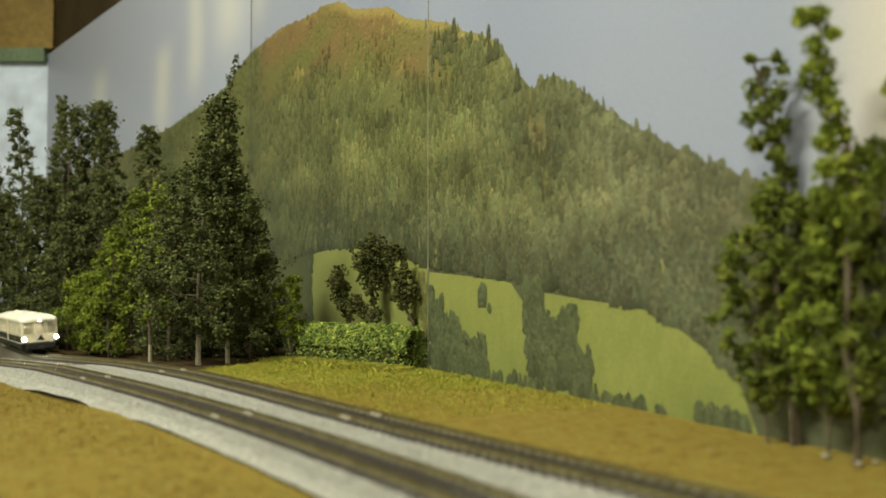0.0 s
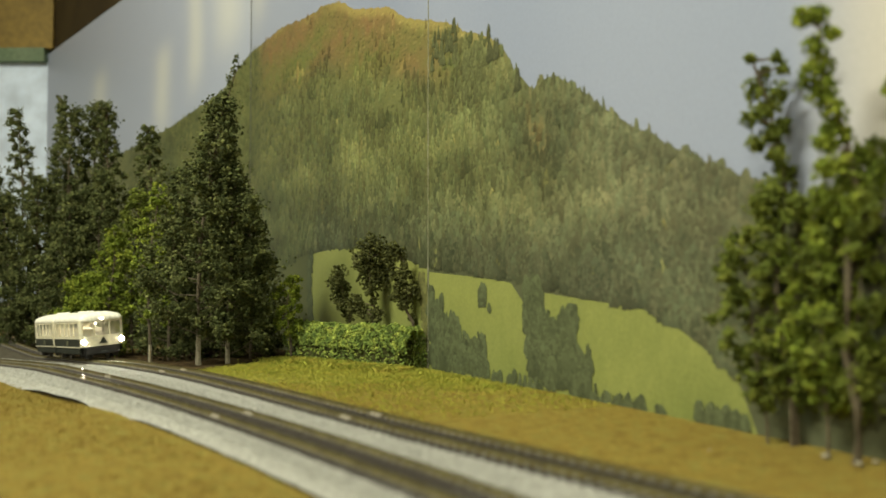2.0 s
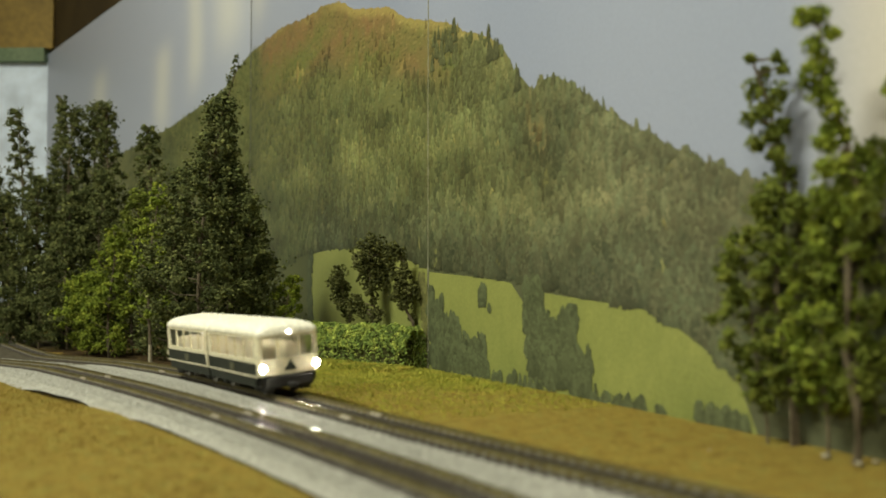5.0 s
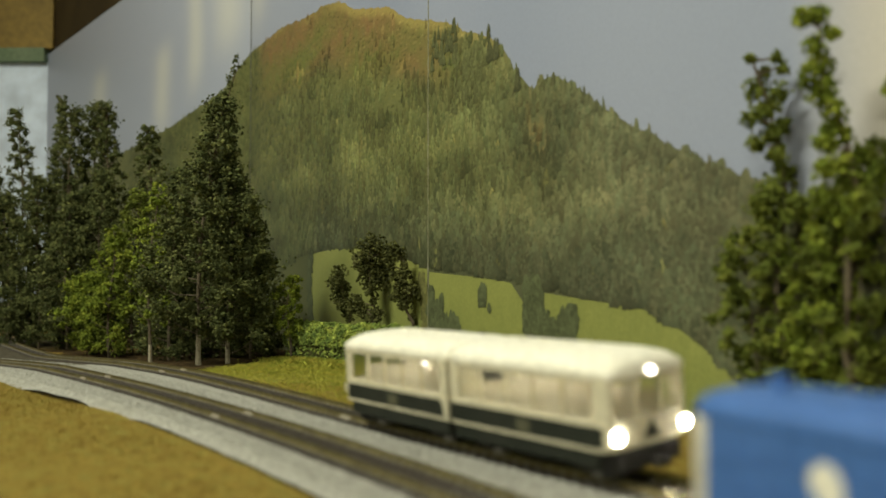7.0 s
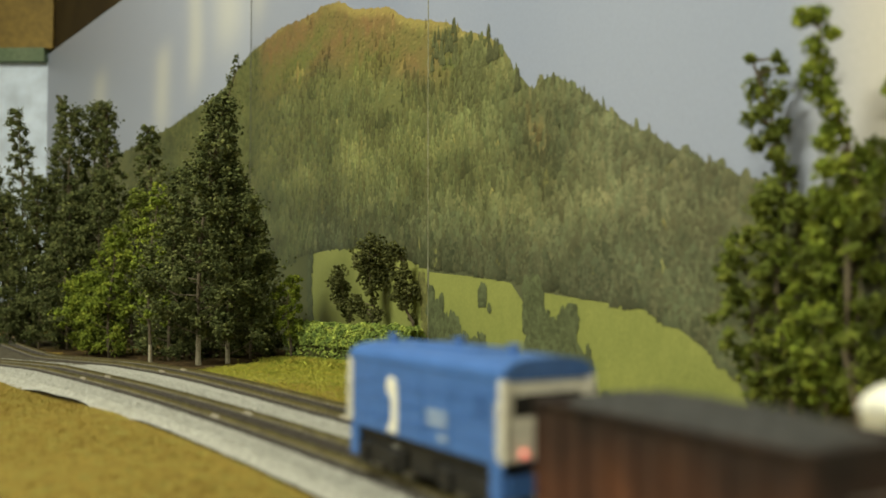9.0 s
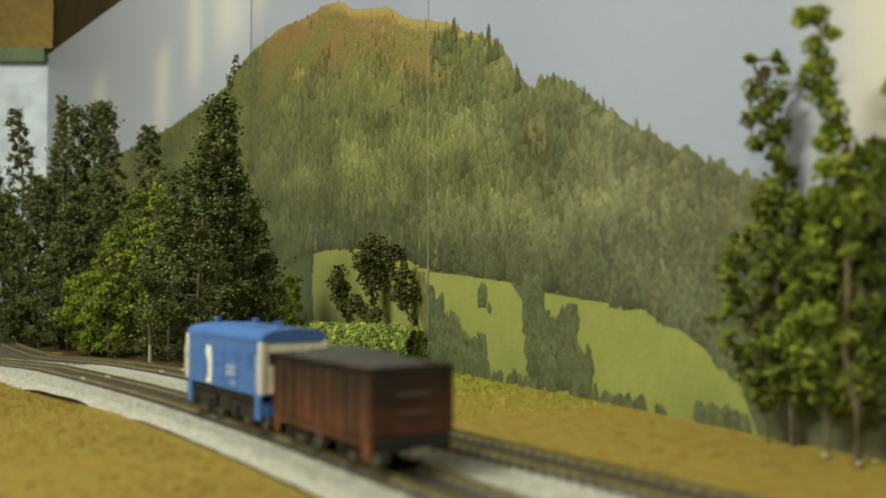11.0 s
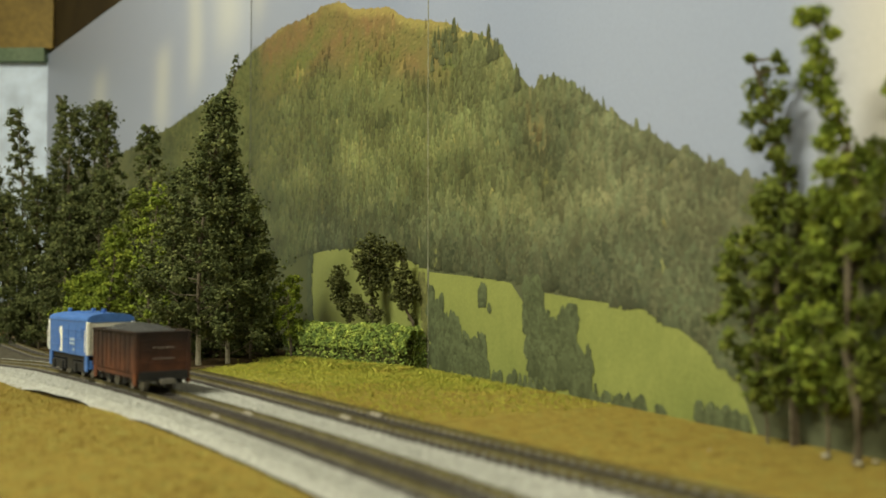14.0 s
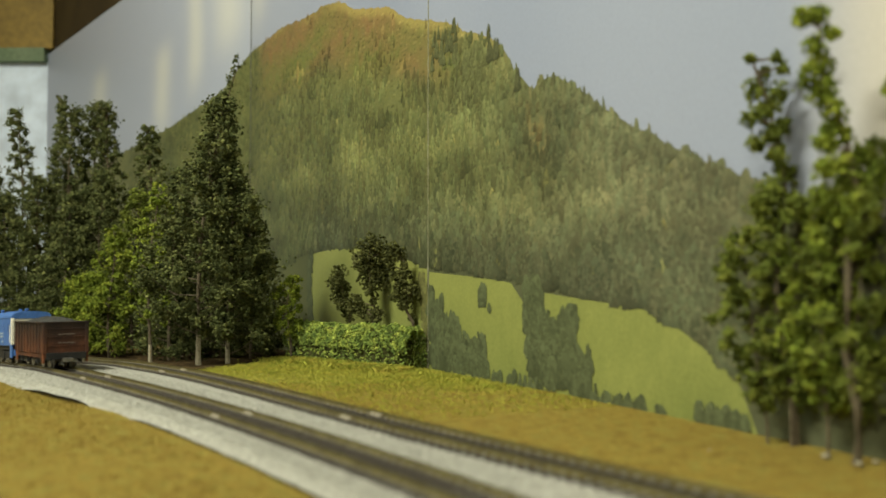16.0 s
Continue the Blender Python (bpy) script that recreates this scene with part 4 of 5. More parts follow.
def blades(name, n, place, h0, h1, material, label):
    vs, fs = [], []
    for _ in range(n):
        x, y = place()
        h = random.uniform(h0, h1)
        g = GROUND + drop(x, y)
        a = random.uniform(0, 6.283)
        w = h * random.uniform(0.05, 0.10)
        lx, ly = random.uniform(-1.1, 1.1) * h, random.uniform(-1.1, 1.1) * h
        k = len(vs)
        c, s = math.cos(a) * w, math.sin(a) * w
        vs += [(x - c, y - s, g - 0.0005), (x + c, y + s, g - 0.0005), (x + lx * 0.4 + c * 0.6, y + ly * 0.4 + s * 0.6, g + h * 0.6), (x + lx, y + ly, g + h)]
        fs += [(k, k + 1, k + 2), (k, k + 2, k + 3)]
    return obj(name, mesh_from(name, vs, fs, material), None, label, "grass", kind="stuff")


def outside_bed(x, y):
    g, px, py, _ = PLANS["far"]
    i = int(np.argmin((px - x) ** 2 + (py - y) ** 2))
    _, _, th = along("far", float(g[i]))
    side = -(x - px[i]) * math.sin(th) + (y - py[i]) * math.cos(th)
    return side < -0.016


def build_small_things():
    """A small bush at the hedge's foot and pale pebbles by the slender trees."""
    rs = np.random.RandomState(5)
    x, y = -0.056, 0.822
    bush = obj("shrub", None, None, "tiny dark olive bush at the foot of the hedge", "bush")
    d = rs.normal(0, 1, (160, 3))
    d /= np.linalg.norm(d, axis=1)[:, None]
    g = GROUND + drop(x, y)
    part("stem", cyl_bm((x, y, g - 0.001), (x, y, g + 0.004), 0.0008, 0.0005, 8), BARK, bush)
    crumbs("crown", np.array([x, y, g + 0.0045]) + d * rs.uniform(0.5, 1, (160, 1)) * np.array([0.006, 0.004, 0.0045]), rs.uniform(0.0006, 0.0014, 160), OLIVE_LEAF, bush, rs)
    first = None
    for px, py, r in ((0.1655, 0.394, 0.0022), (0.173, 0.379, 0.0018), (0.120, 0.410, 0.0009), (0.182, 0.383, 0.0015)):
        if first is None:
            bm = bmesh.new()
            bmesh.ops.create_icosphere(bm, subdivisions=2, radius=1.0)
            for v in bm.verts:
                v.co *= 1 + 0.25 * noise.noise(v.co * 1.7)
                v.co.z *= 0.6
            first = part("pebble", bm, BARK_PALE, None, smooth=True)
            tagged(first, "small pale rounded pebble on the grass mat", "stone", group="pebbles")
            ob = first
        else:
            ob = first.copy()
            scene.collection.objects.link(ob)
        ob.matrix_basis = Matrix.Translation((px, py, GROUND + drop(px, py) + r * 0.35)) @ Matrix.Rotation(px * 90, 4, "Z") @ Matrix.Scale(r, 4)


def build_grass():
    def verge():
        while True:
            s, o = min(random.uniform(-0.5, 0.28), random.uniform(-0.5, 0.40)), abs(random.gauss(0, 0.09)) + 0.004
            p = wall(s, 0, o)
            if outside_bed(p[0], p[1]) and p[1] > 0.25 and 0.075 * (p[1] - 0.815) < 0.13 * (p[0] + 0.213):
                return p[0], p[1]

    def tuft():
        u, o = random.uniform(-0.05, 1.05), abs(random.gauss(0, 0.016))
        p = Vector((-0.152, 0.915)).lerp(Vector((-0.032, 0.783)), u)
        return p.x - 0.7 * o, p.y - 0.6 * o

    def front():
        while True:
            s, o = random.uniform(-0.1, 0.55), 0.036 + abs(random.gauss(0, 0.08))
            p = beside("near", s, o)
            if p[1] > 0.2:
                return p[0], p[1]

    def wood():
        return random.gauss(-0.32, 0.10), random.gauss(0.93, 0.05)

    blades("grass_fibres", 52000, verge, 0.0008, 0.0024, BLADES, "short green and straw static grass fibres")
    blades("grass_tufts", 14000, tuft, 0.0015, 0.0058, BLADES, "longer tangled grass tufts before the hedge")
    blades("grass_fibres", 16000, front, 0.0006, 0.0016, GRASS, "short ochre flock fibres")


# ---- wheels and small vehicle parts ----


def wheelset(x, parent, r=0.0055):
    w = part("wheelset", cyl_bm((x, -0.009, r), (x, 0.009, r), 0.0009), STEEL, parent)
    for s in (-1, 1):
        part("wheel", join_bm(cyl_bm((x, s * 0.0075, r), (x, s * 0.0098, r), r, segs=24), cyl_bm((x, s * 0.0071, r), (x, s * 0.0076, r), r + 0.0008, segs=24)), STEEL, w)
    return w


def body_ring(x, w, z0, ze, zr, inset=0.0, n=9):
    """Cross-section of a coach body: straight sides and a cambered roof."""
    h = w / 2 - inset
    pts = [(x, -h, z0), (x, h, z0), (x, h, ze - inset * 0.5)]
    for i in range(1, n):
        a = math.pi * i / n
        pts.append((x, h * math.cos(a), ze + (zr - ze) * math.sin(a) ** 0.75 - inset * 0.6))
    pts.append((x, -h, ze - inset * 0.5))
    return pts


def roof_ring(x, w, ze, zr, n=14):
    pts = [(x, w / 2 - 0.0006, ze - 0.0007), (x, w / 2, ze)]
    for i in range(1, n):
        a = math.pi * i / n
        pts.append((x, w / 2 * math.copysign(abs(math.cos(a)) ** 0.8, math.cos(a)), ze + (zr - ze) * math.sin(a) ** 0.7))
    return pts + [(x, -w / 2, ze), (x, -w / 2 + 0.0006, ze - 0.0007)]


def pane_wall(name, x0, x1, y, thick, z0, z1, holes, material, parent, label=""):
    """A side wall with window openings (x from, x to, z from, z to) that go through it."""
    xs = sorted({x0, x1, *[h[0] for h in holes], *[h[1] for h in holes]})
    zs = sorted({z0, z1, *[h[2] for h in holes], *[h[3] for h in holes]})
    bms = []
    for a, b in zip(xs, xs[1:]):
        for c, d in zip(zs, zs[1:]):
            mx, mz = (a + b) / 2, (c + d) / 2
            if any(h[0] < mx < h[1] and h[2] < mz < h[3] for h in holes):
                continue
            bms.append(box_bm(a, b, min(y, y + thick), max(y, y + thick), c, d))
    bm = join_bm(*bms)
    bmesh.ops.remove_doubles(bm, verts=list(bm.verts), dist=0.00002)
    return part(name, bm, material, parent, label)


def end_wall(name, x, thick, w, z0, z1, holes, material, parent, label=""):
    ob = pane_wall(name, -w / 2, w / 2, 0, thick, z0, z1, holes, material, parent, label)
    ob.data.transform(Matrix.Translation((x, 0, 0)) @ Matrix.Rotation(radians(90), 4, "Z"))
    return ob


def resize(thing, sx, sy, sz):
    """Scales every part's mesh of a vehicle about its base."""
    for o in thing.children_recursive:
        o.data.transform(Matrix.Diagonal((sx, sy, sz, 1.0)))
    return thing


def build_railcar(cab, label):
    """One half of the two-car railbus; cab is the end (+1 or -1) that carries the driver's cab."""
    W, c = 0.0372, 0.0412
    h = W / 2
    z_skirt, z_line, z_waist, z_eave, z_roof = 0.0064, 0.0120, 0.0192, 0.0346, 0.0418
    lit = cab > 0
    b = obj("railbus", None, None, label, "train", group="railbus cars")
    lo = lambda p, q: (min(p, q), max(p, q))
    # running gear
    part("underframe", box_bm(-c + 0.004, c - 0.004, -h + 0.003, h - 0.003, 0.0052, 0.0118, 0.0006), BLACK, b)
    part("buffer_beam", box_bm(*lo(cab * c, cab * (c - 0.006)), -h + 0.004, h - 0.004, 0.0046, 0.0114, 0.0012), BLACK, b)
    part("rail_guard", join_bm(*[box_bm(*lo(cab * (c - 0.010), cab * (c - 0.004)), s * 0.011 - 0.003, s * 0.011 + 0.003, 0.0018, 0.0062, 0.0006) for s in (-1, 1)]), BLACK, b)
    part("coupling", join_bm(box_bm(*lo(cab * c, cab * (c + 0.005)), -0.002, 0.002, 0.0050, 0.0075, 0.0005), cyl_bm((cab * (c + 0.004), -0.003, 0.0062), (cab * (c + 0.004), 0.003, 0.0062), 0.0012)), BLACK, b)
    for xb in (-0.026, 0.026):
        wheelset(xb, b)
        for sy in (-1, 1):
            part("axle_box", join_bm(box_bm(xb - 0.008, xb + 0.008, sy * 0.0125 - 0.0012, sy * 0.0125 + 0.0012, 0.0034, 0.0074, 0.0006), box_bm(xb - 0.003, xb + 0.003, sy * 0.0136 - 0.0012, sy * 0.0136 + 0.0012, 0.0030, 0.0080, 0.0006)), BLACK, b)
    for sy in (-1, 1):
        part("equipment_box", box_bm(-0.012, 0.010, sy * 0.0135 - 0.002, sy * 0.0135 + 0.002, 0.0046, 0.0100, 0.0006), BLACK, b)
    part("floor_pan", box_bm(-c + 0.002, c - 0.002, -h + 0.0014, h - 0.0014, 0.0118, 0.0126), SEATS, b)
    # sides with five windows
    x0, x1 = (-c + 0.0042, c - 0.0066) if cab > 0 else (-c + 0.0066, c - 0.0042)
    n = 5
    pitch = (x1 - x0) / n
    holes = [(x0 + i * pitch + 0.0005, x0 + (i + 1) * pitch - 0.0005, 0.0216, 0.0328) for i in range(n)]
    inner, outer = -cab * c, cab * (c - 0.003)
    for sy in (-1, 1):
        y = sy * h
        pane_wall("side_wall", *lo(inner, outer), y, -sy * 0.0011, z_waist, z_eave, holes, CREAM_SHADED, b)
        part("lower_panel", box_bm(*lo(inner, outer), *lo(y, y - sy * 0.0012), z_line, z_waist), SLATE, b, "dark slate lower side panel")
        part("waist_line", box_bm(*lo(inner, outer), *lo(y + sy * 0.0004, y - sy * 0.001), z_line - 0.0004, z_line + 0.0004), CREAM_SHADED, b, "thin cream line")
        part("skirt", box_bm(*lo(inner + cab * 0.001, outer - cab * 0.003), *lo(y - sy * 0.0003, y - sy * 0.0014), z_skirt, z_line - 0.0005), SLATE, b, "dark slate skirt")
        if not lit:
            # cream post at the joint, tapering down over the lower panel
            post = loft_bm([[(inner, y + o, z_line), (inner - 0.0016, y + o, z_line), (inner - 0.0044, y + o, z_waist + 0.001), (inner - 0.0044, y + o, z_eave), (inner, y + o, z_eave)] for o in (0.0, sy * 0.0009)])
            part("joint_post", post, CREAM_SHADED, b, "cream tapering post at the joint")
        part("side_grille", box_bm(-0.0035, 0.0035, *lo(y, y + sy * 0.0004), 0.0132, 0.0176, 0.0002), GRILLE, b, "small dull side grille")
        for a0, a1, za, zb in holes:
            ob = part("window_pane", box_bm(a0, a1, *lo(y - sy * 0.0008, y - sy * 0.0006), za, zb), GLASS, b)
            ob.visible_shadow = False
    # cab end: three windscreens over a cream apron
    x = cab * c
    eh = [(-0.0158, -0.0070, 0.0212, 0.0326), (-0.0060, 0.0060, 0.0212, 0.0326), (0.0070, 0.0158, 0.0212, 0.0326)]
    end_wall("end_wall", x - (0.0012 if cab > 0 else 0.0), -0.0012, W - 0.005, z_line, z_eave, eh, CREAM_SHADED, b)
    for y0, y1, za, zb in eh:
        ob = part("windscreen", box_bm(x - cab * 0.0006 - 0.0002, x - cab * 0.0006 + 0.0002, y0, y1, za, zb), GLASS, b)
        ob.visible_shadow = False
    for sy in (-1, 1):
        bm = loft_bm([[(x - cab * 0.0030, sy * h, z), (x - cab * 0.0016, sy * (h - 0.0004), z), (x - cab * 0.0004, sy * (h - 0.0013), z), (x, sy * (h - 0.0026), z), (x - cab * 0.0012, sy * (h - 0.0026), z), (x - cab * 0.0030, sy * (h - 0.0012), z)] for z in (z_line, z_eave)])
        part("corner_post", bm, CREAM_SHADED, b)
        part("headlight", cyl_bm((x - cab * 0.001, sy * 0.0160, 0.0163), (x + cab * 0.0012, sy * 0.0160, 0.0163), 0.0021, 0.0017, 20), HEADLIGHT if lit else STEEL, b, "round lit headlight" if lit else "")
        part("lamp_ring", cyl_bm((x - cab * 0.001, sy * 0.0160, 0.0163), (x + cab * 0.0006, sy * 0.0160, 0.0163), 0.0027, 0.0026, 20), CREAM_SHADED, b)
    part("emblem", loft_bm([[(x + cab * 0.0004 * k, -0.0036, 0.0140), (x + cab * 0.0004 * k, 0.0040, 0.0140), (x + cab * 0.0004 * k, 0.0006, 0.0200)] for k in (0, 1)]), SLATE, b, "dark triangular emblem")
    part("wiper", cyl_bm((x + cab * 0.0004, 0.001, 0.0340), (x + cab * 0.0006, 0.0035, 0.0290), 0.0002, segs=6), BLACK, b)
    # plain wall at the joint with a doorway
    end_wall("joint_wall", inner + (0.0 if cab < 0 else 0.0012), -0.0012, W - 0.003, z_line, z_eave, [(-0.006, 0.006, z_line + 0.001, z_eave - 0.003)], CREAM_SHADED, b)
    if lit:
        part("gangway", box_bm(*lo(inner - 0.0022, inner + 0.001), -0.0085, 0.0085, z_line, z_eave - 0.001, 0.0006), BLACK, b, "dark gangway between the cars")
        part("roof_lamp", cyl_bm((x - 0.002, 0, 0.0356), (x + 0.0019, 0, 0.0354), 0.0012, 0.0010), ROOF_LIGHT, b, "lit marker lamp above the windscreen")
    e0, e1 = z_eave, z_roof
    ends = ((c + 0.0010, W - 0.005, e0 + 0.0018), (c - 0.0005, W - 0.001, e0 + 0.0046), (c - 0.005, W + 0.0006, e1 - 0.0008), (c - 0.014, W + 0.0008, e1), (-c + 0.006, W + 0.0008, e1), (-c + 0.001, W + 0.0004, e1 - 0.0006), (-c - 0.0002, W - 0.0016, e1 - 0.0016))
    part("roof", loft_bm([roof_ring(cab * xr, w, e0, zr) for xr, w, zr in ends]), CREAM_LIT, b, "cream cambered roof", smooth=True)
    for xv in np.linspace(-0.020, 0.016, 4):
        part("roof_vent", cyl_bm((cab * xv, 0, z_roof - 0.001), (cab * xv, 0, z_roof + 0.0009), 0.0024, 0.0016, 12), CREAM_LIT, b)
    if not lit:
        part("whistle", cyl_bm((inner - 0.008, 0.006, z_roof - 0.002), (inner - 0.008, 0.006, z_roof + 0.0007), 0.0009), BLACK, b)
    # lit inside: seats, ceiling strip and bulb
    for xs in np.linspace(-0.030, 0.030, 7):
        for sy in (-1, 1):
            part("seat", join_bm(box_bm(xs - 0.0030, xs + 0.0015, sy * 0.0095 - 0.0052, sy * 0.0095 + 0.0052, 0.0126, 0.0164, 0.0006), box_bm(xs + 0.0010, xs + 0.0022, sy * 0.0095 - 0.0052, sy * 0.0095 + 0.0052, 0.0126, 0.0272, 0.0005)), SEATS, b)
    part("ceiling_light_strip", box_bm(-c + 0.008, c - 0.008, -0.0012, 0.0012, 0.0330, 0.0336), CABIN_LIGHT, b, "warm glowing interior light strip")
    part("cabin_bulb", cyl_bm((-0.012 * cab, 0.010 * cab, 0.0300), (-0.012 * cab, 0.010 * cab, 0.0322), 0.0011, 0.0009, 10), BULB, b, "small bright cabin bulb")
    return resize(b, 1.03, 1.05, 1.05)


def build_locomotive():
    L, W = 0.093, 0.0325
    h, e = W / 2, L / 2
    z0, ze, zr = 0.0152, 0.0390, 0.0445
    b = obj("diesel_locomotive", None, None, "blue model diesel locomotive with white ends pulling a coal wagon", "train")
    part("body", box_bm(-e + 0.0015, e - 0.0015, -h, h, z0, ze + 0.0006, 0.0005), BLUE, b)
    rings = []
    for x, w, r in ((-e - 0.0008, W + 0.0004, zr), (-e + 0.004, W + 0.0008, zr), (e - 0.004, W + 0.0008, zr), (e + 0.0008, W + 0.0004, zr - 0.0004)):
        rings.append(roof_ring(x, w, ze, r))
    part("roof", loft_bm(rings), BLUE, b, "arched blue roof", smooth=False)
    for x, y in ((e - 0.010, 0.004), (-e + 0.016, 0.0), (0.006, -0.004)):
        hd = part("roof_fitting", join_bm(cyl_bm((x, y, zr - 0.001), (x, y, zr + 0.0022), 0.0013), box_bm(x - 0.0022, x + 0.0022, y - 0.0012, y + 0.0012, zr + 0.0012, zr + 0.0026, 0.0004)), BLUE, b)
    part("exhaust_hatch", box_bm(-0.020, 0.018, -0.006, 0.006, zr - 0.0012, zr + 0.0006, 0.0004), BLUE, b)
    for sx in (-1, 1):
        x = sx * e
        # white end with a frame round a dark window band
        part("end_face", box_bm(min(x, x - sx * 0.0016), max(x, x - sx * 0.0016), -h + 0.0004, h - 0.0004, z0 + 0.0012, ze - 0.0006, 0.0004), WHITE, b, "white painted end")
        part("end_window", box_bm(min(x + sx * 0.0002, x - sx * 0.001), max(x + sx * 0.0002, x - sx * 0.001), -h + 0.004, h - 0.004, 0.0285, 0.0345, 0.0003), BLACK, b, "dark end window")
        for sy in (-1, 1):
            part("end_post", box_bm(min(x + sx * 0.0012, x - sx * (0.0010 if sx < 0 else 0.0004)), max(x + sx * 0.0012, x - sx * (0.0010 if sx < 0 else 0.0004)), min(sy * (h - 0.002), sy * (h + 0.0006)), max(sy * (h - 0.002), sy * (h + 0.0006)), z0 + 0.001, ze - 0.0002, 0.0005), WHITE, b, "white corner post")
            part("handrail", cyl_bm((x - sx * 0.0005, sy * (h + 0.0014), z0 + 0.003), (x - sx * 0.0005, sy * (h + 0.0014), ze - 0.006), 0.0003, segs=6), WHITE, b)
            part("step_plate", box_bm(min(x, x - sx * 0.006), max(x, x - sx * 0.006), min(sy * (h - 0.0015), sy * h), max(sy * (h - 0.0015), sy * h), 0.0050, z0 + 0.0005, 0.0003), BLUE, b, "blue step plate")
            part("tail_lamp", cyl_bm((x, sy * 0.0090, 0.0185), (x + sx * 0.0014, sy * 0.0090, 0.0185), 0.0012), TAIL_LIGHT if sx < 0 else STEEL, b, "small red tail lamp" if sx < 0 else "")
        part("buffer_beam", box_bm(min(x - sx * 0.002, x + sx * 0.001), max(x - sx * 0.002, x + sx * 0.001), -h + 0.002, h - 0.002, 0.0065, 0.0125, 0.0004), BLUE, b)
        part("coupling", box_bm(min(x, x + sx * 0.006), max(x, x + sx * 0.006), -0.002, 0.002, 0.0055, 0.0078, 0.0004), BLACK, b)
        for d in (-0.0105, 0.0105):
            wheelset(sx * 0.027 + d, b)
        for sy in (-1, 1):
            xx = sx * 0.027
            part("bogie_frame", join_bm(box_bm(xx - 0.017, xx + 0.017, sy * 0.0135 - 0.0012, sy * 0.0135 + 0.0012, 0.0040, 0.0105, 0.0005), *[box_bm(xx + d - 0.0028, xx + d + 0.0028, sy * 0.0148 - 0.0012, sy * 0.0148 + 0.0012, 0.0032, 0.0095, 0.0005) for d in (-0.0105, 0.0105)]), BLACK, b)
    part("fuel_tank", box_bm(-0.008, 0.008, -h + 0.002, h - 0.002, 0.0042, 0.0130, 0.0015), BLACK, b)
    part("underframe", box_bm(-e + 0.003, e - 0.003, -h + 0.0015, h - 0.0015, 0.0115, z0, 0.0004), BLACK, b)
    for sy in (-1, 1):
        y = sy * h
        sid = lambda nm, x0, x1, za, zb, m, lab="", o=0.0004: part(nm, box_bm(x0, x1, min(y - sy * 0.0003, y + sy * o), max(y - sy * 0.0003, y + sy * o), za, zb, 0.00012), m, b, lab)
        for z in (0.0205, 0.0262, 0.0320):
            sid("panel_ridge", -e + 0.006, e - 0.006, z, z + 0.0004, BLUE, "", 0.0003)
        sid("door_gap", -0.0046, -0.0040, z0 + 0.001, ze - 0.003, BLUE_DARK, "", 0.0002)
        sid("door_gap", -0.0205, -0.0200, z0 + 0.001, ze - 0.003, BLUE_DARK, "", 0.0002)
        sid("side_window", -0.040, -0.033, 0.0275, 0.0345, BLUE_DARK, "dark blue cab side window", 0.0003)
        # plain white curved emblem shape and a block of unreadable writing
        cx = 0.0150
        ol = []
        for i in range(13):
            f = i / 12
            hook, foot = smooth01(f, 0.55, 0.80), 1 - smooth01(f, 0.04, 0.22)
            ol.append((cx - 0.0014 + 0.0020 * hook + 0.0016 * foot, 0.0165 + 0.0180 * f, (0.0020 + 0.0016 * hook + 0.0012 * foot) * (1 - 0.7 * smooth01(f, 0.86, 1.0))))
        rr = [[(x - w, y + sy * o, z) for x, z, w in ol] + [(x + w, y + sy * o, z) for x, z, w in ol[::-1]] for o in (-0.0002, 0.0004)]
        part("emblem", loft_bm(rr), WHITE, b, "tall curved white emblem shape")
        for z, w in ((0.0250, 0.0115), (0.0222, 0.0115), (0.0180, 0.005)):
            sid("lettering_bar", -0.0185, -0.0185 + w, z, z + 0.0017, GREY, "pale bar of unreadable writing", 0.0003)
    return resize(b, 1.0, 1.0, 1.015)


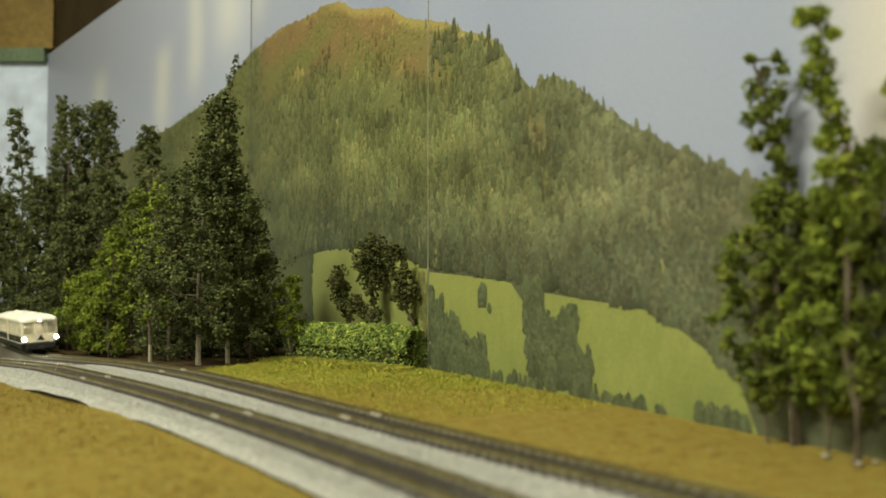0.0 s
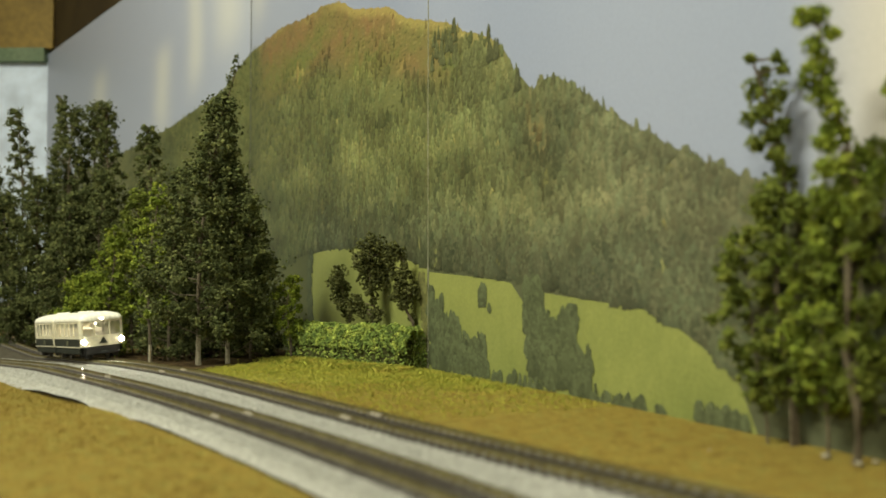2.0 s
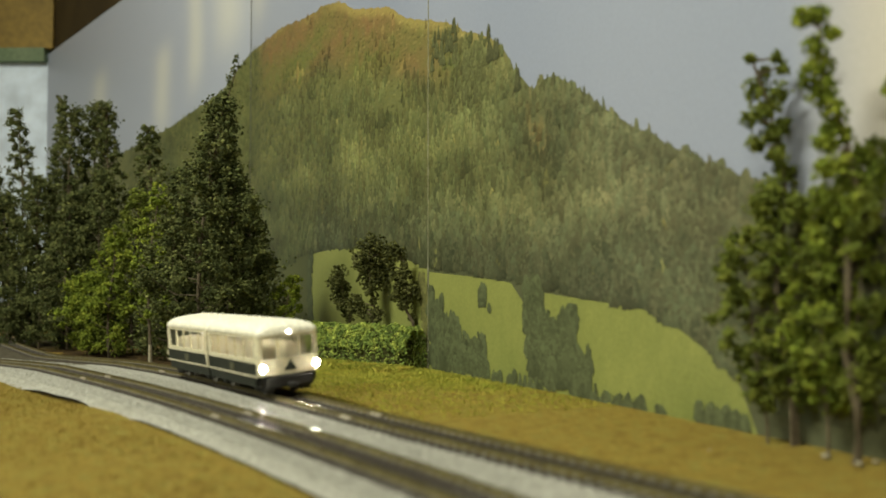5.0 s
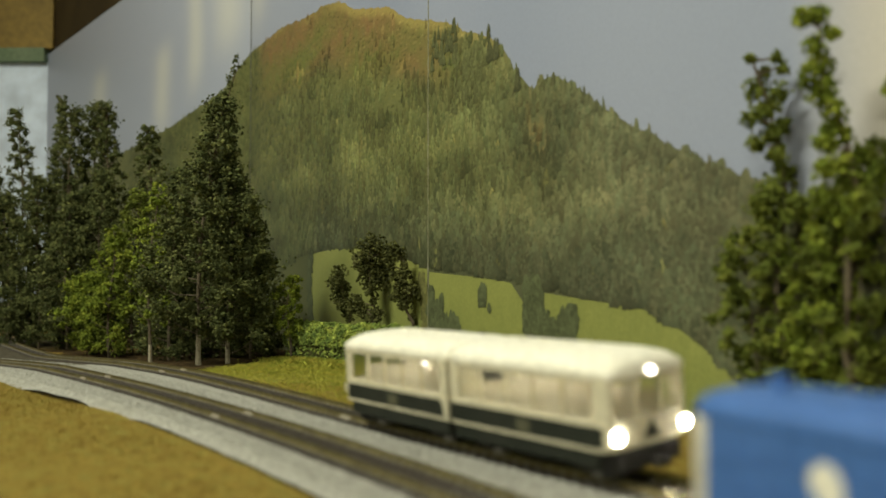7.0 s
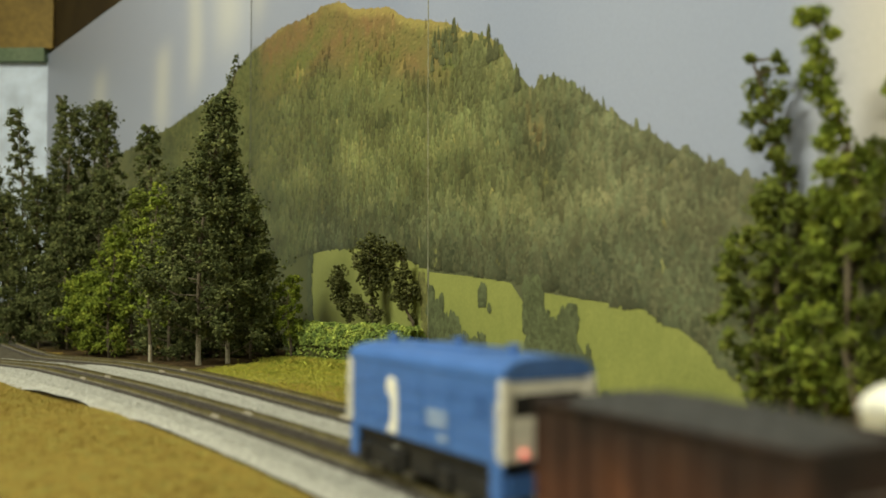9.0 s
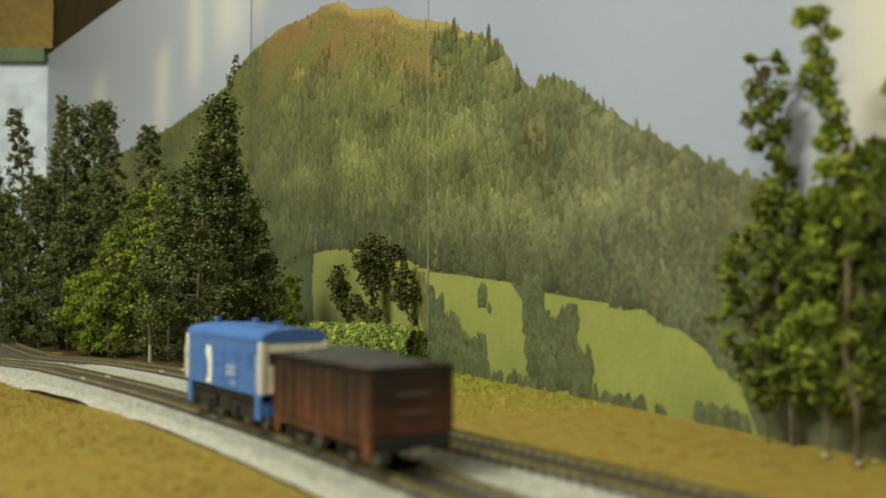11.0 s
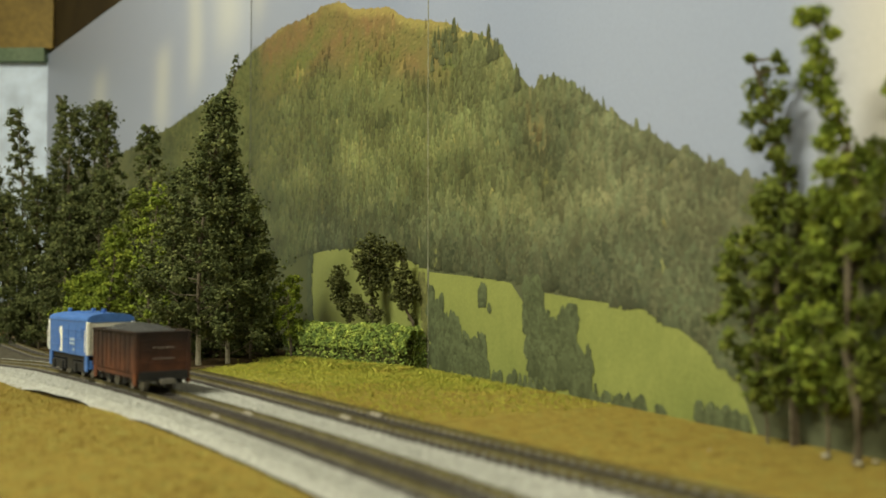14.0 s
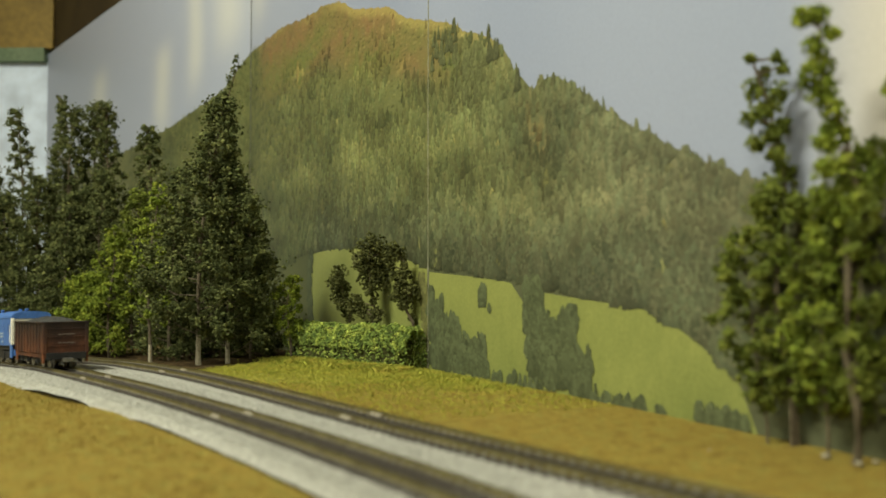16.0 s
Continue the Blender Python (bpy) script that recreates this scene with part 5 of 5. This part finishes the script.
def build_wagon():
    L, W = 0.083, 0.0342
    h, e = W / 2, L / 2
    z0, zt = 0.0115, 0.0362
    b = obj("coal_wagon", None, None, "weathered brown open model wagon heaped with coal behind the locomotive", "train")
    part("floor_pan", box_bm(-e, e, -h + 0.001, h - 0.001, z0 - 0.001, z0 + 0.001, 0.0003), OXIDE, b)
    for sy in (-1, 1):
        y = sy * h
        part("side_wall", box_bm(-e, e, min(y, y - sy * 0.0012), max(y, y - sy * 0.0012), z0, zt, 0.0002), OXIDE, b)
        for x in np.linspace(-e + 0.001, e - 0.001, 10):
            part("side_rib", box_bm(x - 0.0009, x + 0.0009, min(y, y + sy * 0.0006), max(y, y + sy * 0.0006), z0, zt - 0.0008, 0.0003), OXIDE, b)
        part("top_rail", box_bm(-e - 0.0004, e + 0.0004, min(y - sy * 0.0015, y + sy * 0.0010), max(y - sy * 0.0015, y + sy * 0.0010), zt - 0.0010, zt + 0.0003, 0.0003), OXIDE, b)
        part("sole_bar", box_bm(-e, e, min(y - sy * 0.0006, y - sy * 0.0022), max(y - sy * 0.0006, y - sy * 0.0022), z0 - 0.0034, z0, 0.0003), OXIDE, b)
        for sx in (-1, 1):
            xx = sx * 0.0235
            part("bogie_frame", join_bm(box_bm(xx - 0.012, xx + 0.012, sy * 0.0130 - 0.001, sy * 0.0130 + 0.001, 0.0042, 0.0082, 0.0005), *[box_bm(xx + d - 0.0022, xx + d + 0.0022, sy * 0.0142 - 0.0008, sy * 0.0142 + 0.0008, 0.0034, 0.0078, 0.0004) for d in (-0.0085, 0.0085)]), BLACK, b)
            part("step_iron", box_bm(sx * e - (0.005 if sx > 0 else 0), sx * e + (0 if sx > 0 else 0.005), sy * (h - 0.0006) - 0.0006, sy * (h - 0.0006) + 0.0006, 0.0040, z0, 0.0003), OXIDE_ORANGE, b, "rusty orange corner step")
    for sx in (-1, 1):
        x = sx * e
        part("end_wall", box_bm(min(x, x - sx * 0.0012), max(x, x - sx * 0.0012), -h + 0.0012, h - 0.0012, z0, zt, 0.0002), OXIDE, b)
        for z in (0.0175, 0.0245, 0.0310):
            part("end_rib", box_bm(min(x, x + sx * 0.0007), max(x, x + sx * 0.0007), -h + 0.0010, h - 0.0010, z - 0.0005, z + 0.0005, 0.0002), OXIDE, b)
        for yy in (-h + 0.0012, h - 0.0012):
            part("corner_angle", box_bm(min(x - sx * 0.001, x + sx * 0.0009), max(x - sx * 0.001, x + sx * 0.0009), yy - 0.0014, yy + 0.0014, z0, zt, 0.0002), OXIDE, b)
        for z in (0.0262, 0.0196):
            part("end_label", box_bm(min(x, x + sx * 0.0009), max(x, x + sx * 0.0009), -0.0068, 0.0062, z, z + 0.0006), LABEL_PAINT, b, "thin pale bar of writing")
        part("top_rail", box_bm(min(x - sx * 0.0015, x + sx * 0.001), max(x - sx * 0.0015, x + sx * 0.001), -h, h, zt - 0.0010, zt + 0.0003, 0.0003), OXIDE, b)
        part("buffer_beam", box_bm(min(x - sx * 0.001, x + sx * 0.0014), max(x - sx * 0.001, x + sx * 0.0014), -h + 0.002, h - 0.002, z0 - 0.0046, z0 + 0.0006, 0.0003), BLACK, b)
        part("coupling", join_bm(box_bm(min(x, x + sx * 0.006), max(x, x + sx * 0.006), -0.0022, 0.0022, 0.0052, 0.0078, 0.0006), box_bm(min(x + sx * 0.0045, x + sx * 0.0070), max(x + sx * 0.0045, x + sx * 0.0070), -0.0042, 0.0042, 0.0048, 0.0082, 0.0006)), STEEL, b, "grey coupler")
        for d in (-0.0085, 0.0085):
            wheelset(sx * 0.0235 + d, b)
    # heaped coal
    bm = bmesh.new()
    nx, ny = 30, 14
    grid = []
    for i in range(nx + 1):
        row = []
        for j in range(ny + 1):
            u, v = i / nx, j / ny
            x, y = -e + 0.0012 + (L - 0.0024) * u, -h + 0.0013 + (W - 0.0026) * v
            hump = 0.0060 * (math.sin(math.pi * u) ** 0.45) * (math.sin(math.pi * v) ** 0.8)
            row.append(bm.verts.new((x, y, zt - 0.0018 + hump + 0.0010 * noise.noise((x * 400, y * 400, 1)))))
        grid.append(row)
    for i in range(nx):
        for j in range(ny):
            bm.faces.new((grid[i][j], grid[i + 1][j], grid[i + 1][j + 1], grid[i][j + 1]))
    part("coal_load", bm, COAL, b, "heaped black coal load")
    return b


build_backdrop()
build_room()
build_ground()
build_ballast()
build_track("near", "nearer model railway track with brown painted rails on grey ballast", (0.105, 0.345))
build_track("far", "farther model railway track with brown painted rails on grey ballast", (0.175, 0.475))
build_trees()
build_hedge()
build_small_things()
build_grass()
RAILBUS = build_railcar(1, "cream and dark slate model railbus with lit headlights on the track")
TRAILER = build_railcar(-1, "cream and dark slate railbus trailer coupled behind the lit motor car")
LOCO = build_locomotive()
WAGON = build_wagon()

# ---- timetable: seconds and metres along each track ----
BUS_S = [(0.0, 0.962), (1.0, 0.833), (2.0, 0.716), (3.0, 0.612), (4.0, 0.489), (5.2, 0.318), (6.5, 0.132), (7.0, 0.069), (7.5, 0.004), (8.0, -0.061), (8.5, -0.126), (9.0, -0.185), (10.5, -0.35), (12.0, -0.46), (16.0, -0.54)]
TRAIN_S = [(0.0, -0.66), (4.0, -0.51), (6.3, -0.317), (7.0, -0.264), (7.5, -0.221), (8.0, -0.1785), (8.5, -0.1395), (9.2, -0.0795), (11.5, 0.1275), (12.5, 0.2212), (13.5, 0.3125), (14.5, 0.411), (16.0, 0.569)]
COUPLED = 0.106


def glide(table, t):
    """Smooth way between the timetable's points."""
    ts, ss = np.array([p[0] for p in table]), np.array([p[1] for p in table])
    m = np.gradient(ss, ts)
    i = int(np.clip(np.searchsorted(ts, t) - 1, 0, len(ts) - 2))
    d = ts[i + 1] - ts[i]
    u = (t - ts[i]) / d
    return float((2 * u ** 3 - 3 * u ** 2 + 1) * ss[i] + (u ** 3 - 2 * u ** 2 + u) * d * m[i] + (-2 * u ** 3 + 3 * u ** 2) * ss[i + 1] + (u ** 3 - u ** 2) * d * m[i + 1])


def motions():
    times = [0.25 * i for i in range(65)]
    for car, off in ((RAILBUS, -0.0432), (TRAILER, 0.0432)):
        walk(car, [(t, ride("far", glide(BUS_S, t) + off, 0.0546, True, 4.2)) for t in times])
    walk(LOCO, [(t, ride("near", glide(TRAIN_S, t), 0.054)) for t in times])
    walk(WAGON, [(t, ride("near", glide(TRAIN_S, t) - COUPLED, 0.047)) for t in times])


motions()
